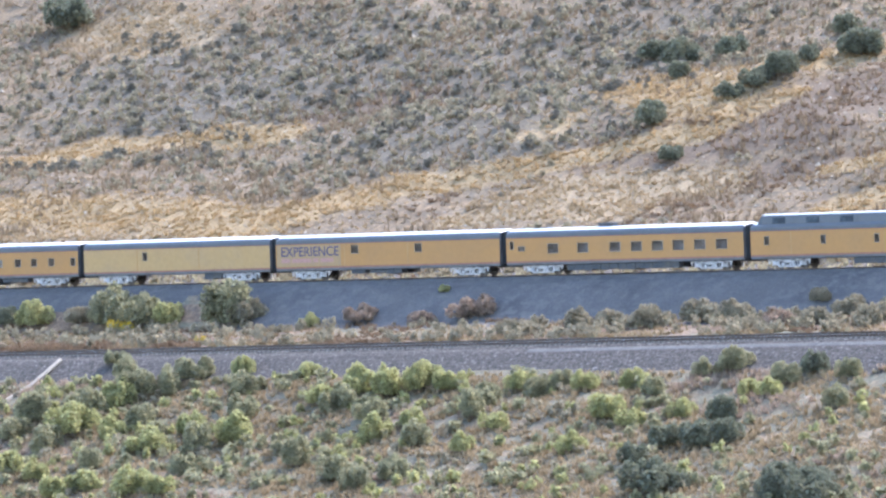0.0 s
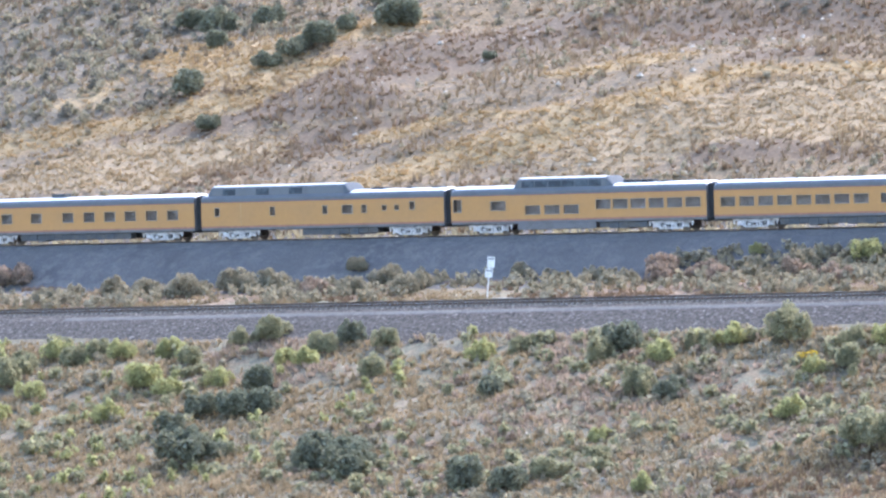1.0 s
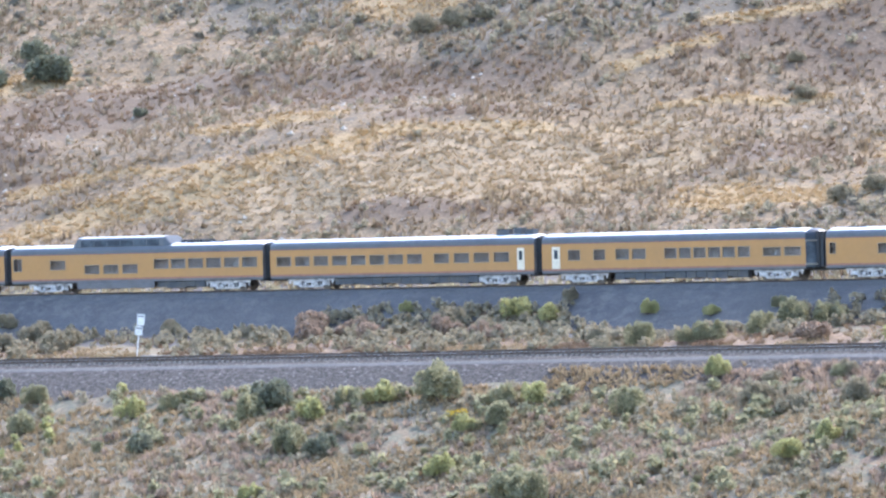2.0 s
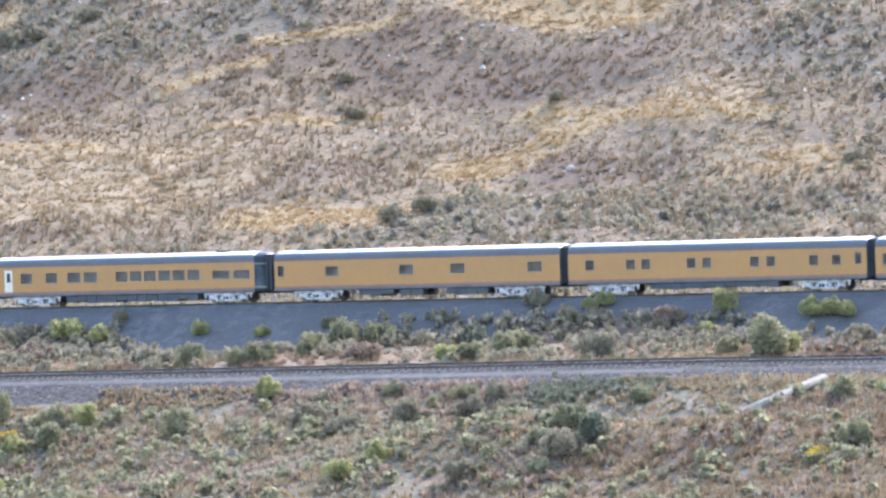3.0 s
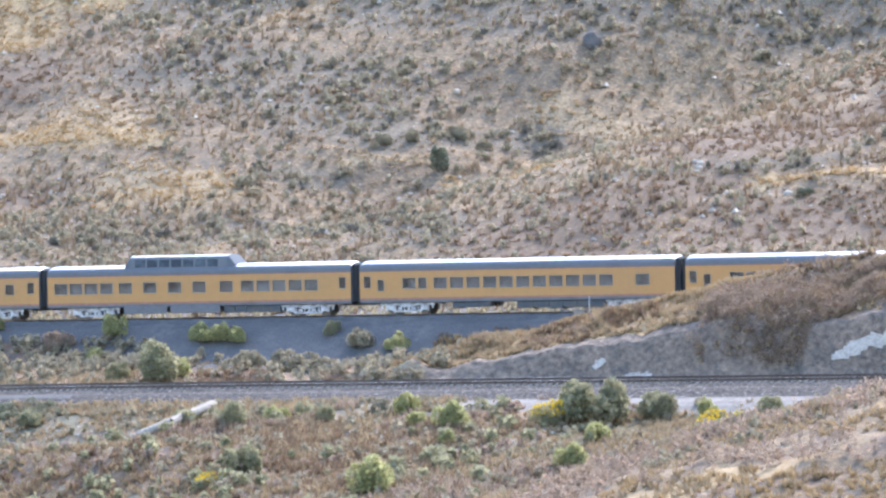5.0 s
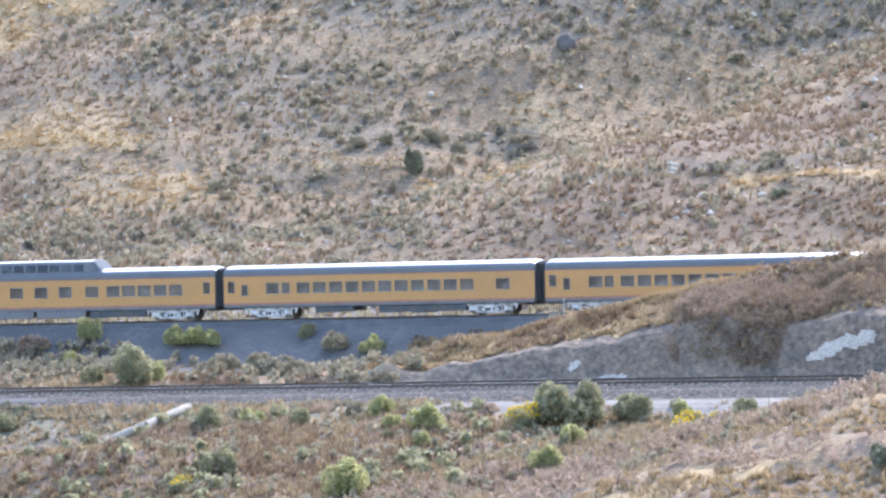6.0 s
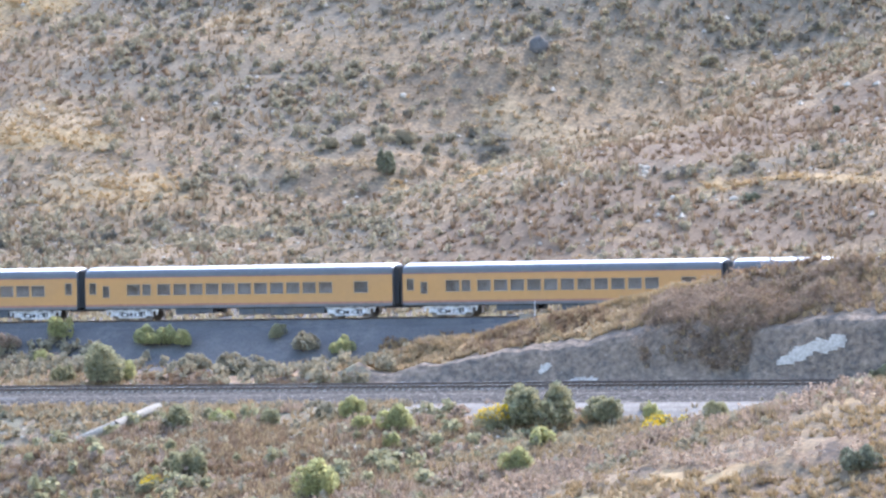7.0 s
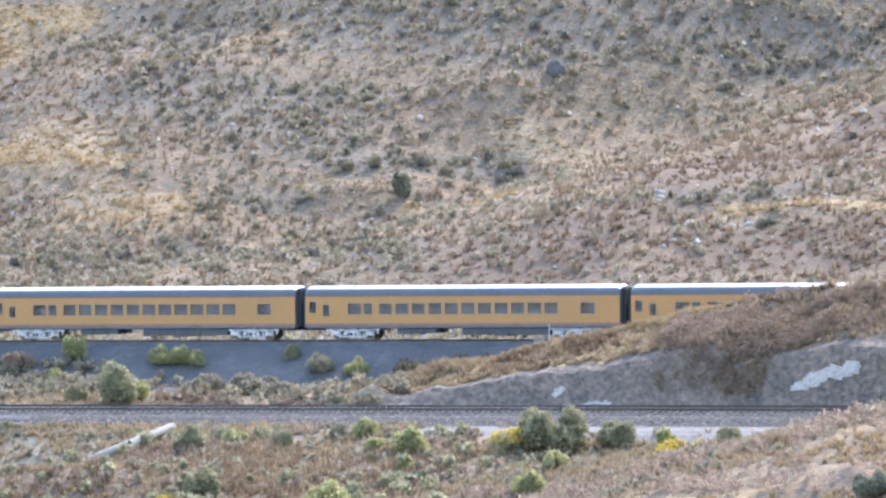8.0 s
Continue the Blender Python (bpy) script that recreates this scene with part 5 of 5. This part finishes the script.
SPOTS_Y_low_0 = [(-28.0, -38.2, 0.76), (46.8, -58.3, 0.75), (63.4, -38.4, 1.15), (76.6, -40.6, 1.15)]
SPOTS_Y_mid_0 = [(-164.4, -10.0, 1.02), (-148.9, -17.1, 0.54)]

LIMES = [bush_thing("rabbitbrush", "yellow-green rabbitbrush shrub on the dry slope", "shrub", 100 + i, 1.0, 1.25, 3600, 0.072, LIME, 11) for i in range(4)]
OLIVES = [bush_thing("shrub", "olive-green leafy shrub on the dry slope", "shrub", 110 + i, 1.0, 1.35, 3600, 0.072, OLIVE, 10) for i in range(4)]
DEEPS = [bush_thing("sumac_bush", "dark green glossy-leaved bush on the dry slope", "bush", 120 + i, 1.0, 1.15, 3400, 0.075, DEEP, 10) for i in range(3)]
SAGES = [bush_thing("sage_bush", "grey-green sage bush beside the railway", "bush", 130 + i, 1.0, 1.15, 3400, 0.072, SAGE, 10) for i in range(4)]
RUSSETS = [bush_thing("dead_bush", "russet-brown dried bush beside the railway", "bush", 140 + i, 1.0, 1.0, 2200, 0.08, DEADWOOD, 9) for i in range(3)]
YELLOWS = [bush_thing("flowering_shrub", "shrub covered with bright yellow flowers", "shrub", 150 + i, 1.25, 1.05, 1700, 0.08, OLIVE, 9, 0.9) for i in range(2)]
TREES = [bush_thing("small_tree", "single upright dark green tree on the hillside", "tree", 160, 0.85, 2.6, 2200, 0.095, DEEP, 7)]
sow(LIMES, SPOTS_L_low_0 + SPOTS_L_low_1 + SPOTS_L_mid_0, 1)
sow(OLIVES, SPOTS_O_low_0 + SPOTS_O_low_1 + SPOTS_O_low_2 + SPOTS_O_mid_0, 2)
sow(DEEPS, SPOTS_D_hill_0 + [q for q in SPOTS_O_hill_0 if q[0] < -135] + SPOTS_D_low_0 + SPOTS_D_mid_0, 3)
sow(SAGES, SPOTS_G_low_0 + SPOTS_G_mid_0 + SPOTS_G_mid_1 + [q for q in SPOTS_O_hill_0 if q[0] > -135], 4)
sow(RUSSETS, SPOTS_R_low_0 + SPOTS_R_mid_0, 5)
sow(YELLOWS, SPOTS_Y_low_0 + SPOTS_Y_mid_0, 6)
sow(TREES, [(x, y, k * 1.25) for x, y, k in SPOTS_T_hill_0], 7)


def low_cover():
    """Small shrubs that fill the slopes between the single ones."""
    rng = np.random.default_rng(31)
    west = slope_points(rng, 1500, -185, -60, -72, -32)
    east = slope_points(rng, 1200, -60, 70, -70, -32)
    keep = lambda q: q[rough(q[:, 0], q[:, 1], 12, 33) + 0.5 * smooth(-40, -110, q[:, 0]) + rng.uniform(-0.5, 0.5, len(q)) > 0.05]
    west, east = keep(west), keep(east)
    east = east[hollow(east[:, 0], east[:, 1]) < 0.1]
    cut = len(west) // 3
    p = np.concatenate([east, west[cut:], west[:cut]])
    h = len(p) - cut
    dry = east[::2] + np.array([1.3, -0.9])
    scatter("low_dead_brush", "low dried brown shrubs below the lower track", "shrubs", brush_units(rng, 10, 60, 0.62, 0.7, 0.16), dry, rng.uniform(0.5, 1.3, len(dry)), DEADWOOD, 40)
    scatter("low_shrubs", "low olive shrubs below the lower track", "shrubs", brush_units(rng, 10, 60, 0.62, 0.85, 0.185), p[:h], rng.uniform(0.6, 1.55, h), OLIVE, 41)
    scatter("low_rabbitbrush", "low yellow-green shrubs below the lower track", "shrubs", brush_units(rng, 10, 80, 0.62, 0.85, 0.165), p[h:], rng.uniform(0.6, 1.5, len(p) - h), LIME, 42)
    p = slope_points(rng, 2600, -215, 47, -20.3, -7.2)
    keep = rough(p[:, 0], p[:, 1], 9, 35) + rng.uniform(-0.6, 0.6, len(p)) > -0.15 + 0.5 * smooth(-12, -7, p[:, 1])
    p = p[keep]
    p = np.concatenate([p, slope_points(rng, 240, -17, 19, -9, -4.6), slope_points(rng, 170, -60, -36, -9, -4.8)])
    scatter("low_sagebrush", "low sage shrubs between the two tracks", "sagebrush", brush_units(rng, 10, 50, 0.6, 0.85, 0.172), p, rng.uniform(0.5, 1.4, len(p)), SAGE, 43)
    p = slope_points(rng, 190, 8, 56, -33.0, -29.2)
    scatter("path_weeds", "low sage weeds along the service path", "weeds", brush_units(rng, 10, 60, 0.4, 0.5, 0.10), p, rng.uniform(0.4, 1.3, len(p)), SAGE, 49)
    # brush over the spur
    p = np.concatenate([slope_points(rng, 8800, 46, 112, -19.2, -4.2), slope_points(rng, 2600, 66, 79, -19.2, -11)])
    foot = np.interp(p[:, 0], [46, 56, 60, 65, 67.5, 75, 78, 90], [-15, -16.6, -17.0, -16.8, -19.2, -19.2, -17.6, -17])
    keep = (p[:, 1] > foot + 1.6 * rough(p[:, 0], p[:, 1] * 0.4, 4, 93)) & (rough(p[:, 0], p[:, 1], 5, 37) + rng.uniform(-0.5, 0.5, len(p)) > -0.25)
    p = p[keep]
    thin = rng.uniform(0, 1, len(p)) < np.interp(p[:, 0], [46, 64, 68], [0.12, 0.2, 1.0])
    p = p[thin & ((p[:, 1] < -13.5) | (rough(p[:, 0], p[:, 1], 3.5, 96) > -0.15))]
    w = p[(p[:, 1] < -11.3 + 1.4 * smooth(74, 84, p[:, 0]) + 1.0 * rough(p[:, 0], p[:, 1], 3, 94)) | (rng.uniform(0, 1, len(p)) < 0.12)]
    scatter("spur_brush", "dense brown brush over the spur beside the cut", "brush", brush_units(rng, 10, 44, 0.6, 0.85, 0.075), w, rng.uniform(0.5, 1.15, len(w)), BRUSHWOOD, 44)
    q = np.concatenate([p[1::4], slope_points(rng, 1100, 42, 67, -17.2, -5), slope_points(rng, 900, 66, 100, -17.2, -11)])
    scatter("spur_grass", "dry straw-coloured grass over the spur beside the cut", "grass", tuft_units(rng, 8, 14, 0.5, 0.5), q, rng.uniform(0.6, 1.2, len(q)), KHAKI, 48)
    q = slope_points(rng, 1100, 42, 68, -9.8, -5)
    scatter("golden_grass", "golden dry grass along the crest of the spur", "grass", tuft_units(rng, 8, 12, 0.45, 0.5), q, rng.uniform(0.6, 1.2, len(q)), GOLD, 62)
    # soft green growth by the lower line
    p = rng.normal(0, 1, (240, 2)) * np.array([3.4, 1.0]) + np.array([16.0, -31.2])
    scatter("green_weeds", "low soft green weeds beside the lower track", "weeds", brush_units(rng, 8, 60, 0.5, 0.6, 0.09), p, rng.uniform(0.6, 1.3, len(p)), DEEP, 61)
    # grass and brush on the brow before the lower line
    p = slope_points(rng, 19000, 62, 125, -130, -62)
    sc = rng.uniform(0.6, 1.4, len(p))
    g = rough(p[:, 0], p[:, 1], 6, 39) > -0.05
    scatter("dry_grass", "dry straw-coloured grass on the foreground brow", "grass", tuft_units(rng, 8, 9, 0.40, 0.42), p[g][::2], sc[g][::2], STRAW, 45)
    k = g & (rough(p[:, 0], p[:, 1], 5, 57) > -0.1)
    scatter("golden_grass", "golden dry grass on the foreground brow", "grass", tuft_units(rng, 8, 10, 0.38, 0.42), p[k][1::2], sc[k][1::2], GOLD, 58)
    q = p[~g][:1500]
    scatter("brow_brush", "russet brush on the foreground brow", "brush", brush_units(rng, 8, 42, 0.55, 0.8, 0.10), q, rng.uniform(0.6, 1.6, len(q)), DEADWOOD, 46)
    # the russet hollow round the drain pipe
    p = np.concatenate([slope_points(rng, 1300, 22, 62, -56, -34), slope_points(rng, 1500, 18, 76, -84, -54), slope_points(rng, 900, -200, -140, -20.4, -17.5)])
    p = p[rough(p[:, 0], p[:, 1], 7, 47) > 0.0]
    q = slope_points(rng, 9000, -46, 56, -84, -36)
    p = np.concatenate([p, q[hollow(q[:, 0], q[:, 1]) + rng.uniform(-0.15, 0.15, len(q)) > 0]])
    scatter("russet_brush", "russet dead brush in the hollow round the drain pipe", "brush", tuft_units(rng, 8, 12, 0.6, 0.6), p, rng.uniform(0.6, 1.3, len(p)), RUSSET, 47)


low_cover()


# ---- stones, pipes, sign ----
def stone_mesh(seed):
    rng = np.random.default_rng(seed)
    bm = bmesh.new()
    bmesh.ops.create_icosphere(bm, subdivisions=2, radius=1.0)
    off = rng.uniform(0, 50)
    for v in bm.verts:
        v.co *= 1 + 0.28 * noise.noise(v.co * 1.3 + Vector((off, 0, 0)))
        v.co.z = max(v.co.z * 0.75, -0.35)
    me = bpy.data.meshes.new("boulder")
    bm.to_mesh(me)
    bm.free()
    me.materials.append(ROCK)
    return me


def slide(name, label, cx, cy, half_x, half_y, skew, seed, material):
    """Thin spill of pale earth draped on a face, with a torn outline."""
    xs, ys = np.arange(cx - half_x, cx + half_x, 0.12), np.arange(cy - half_y * 2, cy + half_y * 2, 0.07)
    X, Y = np.meshgrid(xs, ys)
    inside = ((X - cx) / half_x) ** 2 + ((Y - cy - skew * (X - cx)) / half_y) ** 2 + 0.75 * rough(X * 0.8 + Y, Y * 3.0, 0.9, seed, 4) < 0.7
    Z = ground_z(X, Y) + 0.13
    nx = len(xs)
    ok = inside[:-1, :-1] & inside[1:, 1:] & inside[:-1, 1:] & inside[1:, :-1]
    r, c = np.nonzero(ok)
    i = r * nx + c
    f = np.stack([i, i + 1, i + nx + 1, i + nx], 1)
    used, inv = np.unique(f, return_inverse=True)
    v = np.stack([X.ravel(), Y.ravel(), Z.ravel()], 1)[used]
    return tagged(new(name, mesh_from(name, v.tolist(), inv.reshape(-1, 4).tolist(), (material,), True)), label, "earth", kind="structure")


CHALK = mat("pale_chalky_earth", (0.47, 0.41, 0.35), 0.95, vary=((0.31, 0.27, 0.23),), scale=0.8, fine=5, bump=0.4)
slide("slide_1", "pale chalky earth exposed on the cut face", 79.9, -18.9, 2.6, 0.22, 0.085, 13, CHALK)
slide("slide_2", "pale chalky earth exposed on the cut face", 60.0, -18.75, 0.8, 0.24, 0.35, 25, CHALK)
slide("slide_3", "pale chalky earth at the foot of the cut", 63.0, -19.5, 1.5, 0.22, 0.05, 17, CHALK)


def boulders():
    rng = np.random.default_rng(51)
    kinds = [stone_mesh(i) for i in range(4)]
    spots = [(20.9, 84.6, 0.95)]
    for cx, cy, n, r in ((44.5, 40.1, 8, 2.4), (53.5, 33.6, 8, 3.0), (-20, 52, 5, 6), (10, 70, 5, 9)):
        spots += [(cx + rng.uniform(-r, r), cy + rng.uniform(-r, r) * 0.5, rng.uniform(0.18, 0.4)) for _ in range(n)]
    kinds.append(stone_mesh(9))
    kinds[4].materials[0] = GREYROCK
    for i, (x, y, s) in enumerate(spots):
        ob = tagged(new("boulder", kinds[i % 4 if i else 4]), "pale weathered boulder lying on the hillside" if i else "large dark grey boulder on the hillside", "boulder", "boulders on the hill")
        ob.matrix_basis = Matrix.LocRotScale((x, y, on_ground(x, y, 0.08 * s)), Euler((0, 0, rng.uniform(0, 6))), (s, s * 0.85, s * (rng.uniform(0.8, 1.1) if i else 1.5)))
    # small stones: one mesh
    unit = []
    for k in range(6):
        o = np.array([(1, 0, 0), (0, 1, 0), (-1, 0, 0), (0, -1, 0), (0, 0, 0.8), (0, 0, -0.6)]) * rng.uniform(0.6, 1.3, (6, 1))
        unit.append([[o[a], o[b], o[c]] for a, b, c in ((0, 1, 4), (1, 2, 4), (2, 3, 4), (3, 0, 4), (1, 0, 5), (2, 1, 5), (3, 2, 5), (0, 3, 5))])
    p = np.concatenate([hill_points(rng, 6500), slope_points(rng, 1500, -180, 110, -80, -32),
                        slope_points(rng, 90, 19, 29, -39, -34), slope_points(rng, 700, 48, 74, -52, -38)])
    scatter("scattered_stones", "small pale stones scattered over the slopes", "stones", np.array(unit), p, rng.uniform(0.06, 0.22, len(p)) * rng.uniform(0.6, 1.2, len(p)), ROCK, 52)
    p = hill_points(rng, 2600)
    p = p[rough(p[:, 0], p[:, 1], 12, 53) + rng.uniform(-0.5, 0.5, len(p)) + 0.5 * smooth(-70, -20, p[:, 0]) > 0.55]
    scatter("loose_rocks", "pale loose rocks lying on the hillside", "rocks", np.array(unit), p, rng.uniform(0.16, 0.42, len(p)), ROCK, 54)


boulders()


def drain_pipe(label, pts, r):
    """Corrugated pipe along a few points, open at its lower end."""
    base = tagged(new("drain_pipe"), label, "pipe")
    pts = [Vector((x, y, on_ground(x, y, dz))) for x, y, dz in pts]
    for a, b in zip(pts, pts[1:]):
        n = max(8, int((b - a).length / 0.3))
        q = (b - a).to_track_quat("Z", "Y").to_matrix()
        bm = bmesh.new()
        rings = []
        for i in range(n * 2 + 1):
            rr = r * (1.0 if i % 2 else 0.9)
            c = a.lerp(b, i / (n * 2))
            rings.append([bm.verts.new(c + q @ Vector((math.cos(t) * rr, math.sin(t) * rr, 0))) for t in np.linspace(0, 2 * math.pi, 13)[:-1]])
        inner = [bm.verts.new(b + q @ Vector((math.cos(t) * r * 0.82, math.sin(t) * r * 0.82, -0.02))) for t in np.linspace(0, 2 * math.pi, 13)[:-1]]
        deep = [bm.verts.new(b - (b - a).normalized() * 0.8 + q @ Vector((math.cos(t) * r * 0.8, math.sin(t) * r * 0.8, 0))) for t in np.linspace(0, 2 * math.pi, 13)[:-1]]
        for u, w in [*zip(rings, rings[1:]), (rings[-1], inner), (inner, deep)]:
            for k in range(12):
                bm.faces.new((u[k], u[(k + 1) % 12], w[(k + 1) % 12], w[k]))
        part("pipe_section", bm, CONCRETE, base)
    return base


drain_pipe("pale corrugated drain pipe lying down the slope", [(35.1, -31.1, 0.35), (35.2, -38.9, 0.7), (33.0, -40.6, 0.75)], 0.33)
drain_pipe("long pale drain pipe running down the embankment", [(-155.8, -27.9, 0.15), (-155.0, -32.8, 0.3), (-153.2, -44.5, 0.3)], 0.2)


def track_sign():
    x, y = -68.9, -19.4
    z = on_ground(x, y)
    base = tagged(new("track_sign"), "white trackside sign with two panels on a thin post", "sign")
    base.matrix_basis = pose(x, y, z, 0, 4, 30)
    bm = bmesh.new()
    rod(bm, (0, 0, -0.2), (0.06, 0, 3.3), 0.05, n=8)
    part("post", bm, WHITE, base)
    for z0, z1, dx in ((1.75, 2.45, 0.0), (2.52, 3.42, 0.12)):
        bm = bmesh.new()
        box(bm, dx - 0.27, dx + 0.33, -0.09, -0.055, z0, z1, 0.01)
        p = part("sign_panel", bm, WHITE, base, "white rectangular panel")
        bm = bmesh.new()
        box(bm, dx - 0.2, dx + 0.26, -0.098, -0.088, z1 - 0.2, z1 - 0.12)
        part("lettering_bar", bm, RUBBER, p)
    slab = tagged(new("concrete_slab", None), "low pale concrete slab beside the track", "slab")
    slab.matrix_basis = pose(x + 2.2, y - 0.2, z)
    bm = bmesh.new()
    box(bm, -1.4, 1.4, -0.5, 0.5, -0.1, 0.16, 0.03)
    part("slab", bm, CONCRETE, slab)
    slab = copy_thing(slab, pose(17.6, -20.6, on_ground(17.6, -20.6)))
    slab.scale = (0.55, 0.8, 1.0)


track_sign()


def signal_case(x, y):
    z = on_ground(x, y)
    base = tagged(new("signal_case"), "small pale metal equipment case with a thin mast by the track", "equipment case")
    base.matrix_basis = pose(x, y, z)
    bm = bmesh.new()
    box(bm, -0.45, 0.45, -0.25, 0.25, 0.0, 0.85, 0.02)
    box(bm, -0.5, 0.5, -0.3, 0.3, 0.85, 0.91, 0.01)
    part("case", bm, FRAMEGREY, base)
    bm = bmesh.new()
    rod(bm, (0.7, 0, -0.1), (0.7, 0, 1.9), 0.028)
    part("mast", bm, WHITE, base)


signal_case(52.6, -3.4)


# ---- what moves ----
def motions():
    steps = [0.0, 1 / 30] + [0.5 * i for i in range(1, 16)] + [8.0 - 1 / 30, 8.0]
    turn = [i / 15 for i in range(0, 121)]
    tilt = math.degrees(math.atan(GRADE))
    for car, s in TRAIN:
        walk(car, [(t, pose(s - SPEED * t, 0, float(rail_z(s - SPEED * t)), 0, -tilt, 0)) for t in steps])
        for bogie in car.children:
            if bogie.name.split(".")[0] != "bogie":
                continue
            for w in bogie.children:
                if w.name.split(".")[0] == "wheelset":
                    x = w.matrix_basis.translation.x
                    walk(w, [(t, pose(x, 0, 0.457, 0, -math.degrees(SPEED * t / 0.457), 0)) for t in turn])


motions()
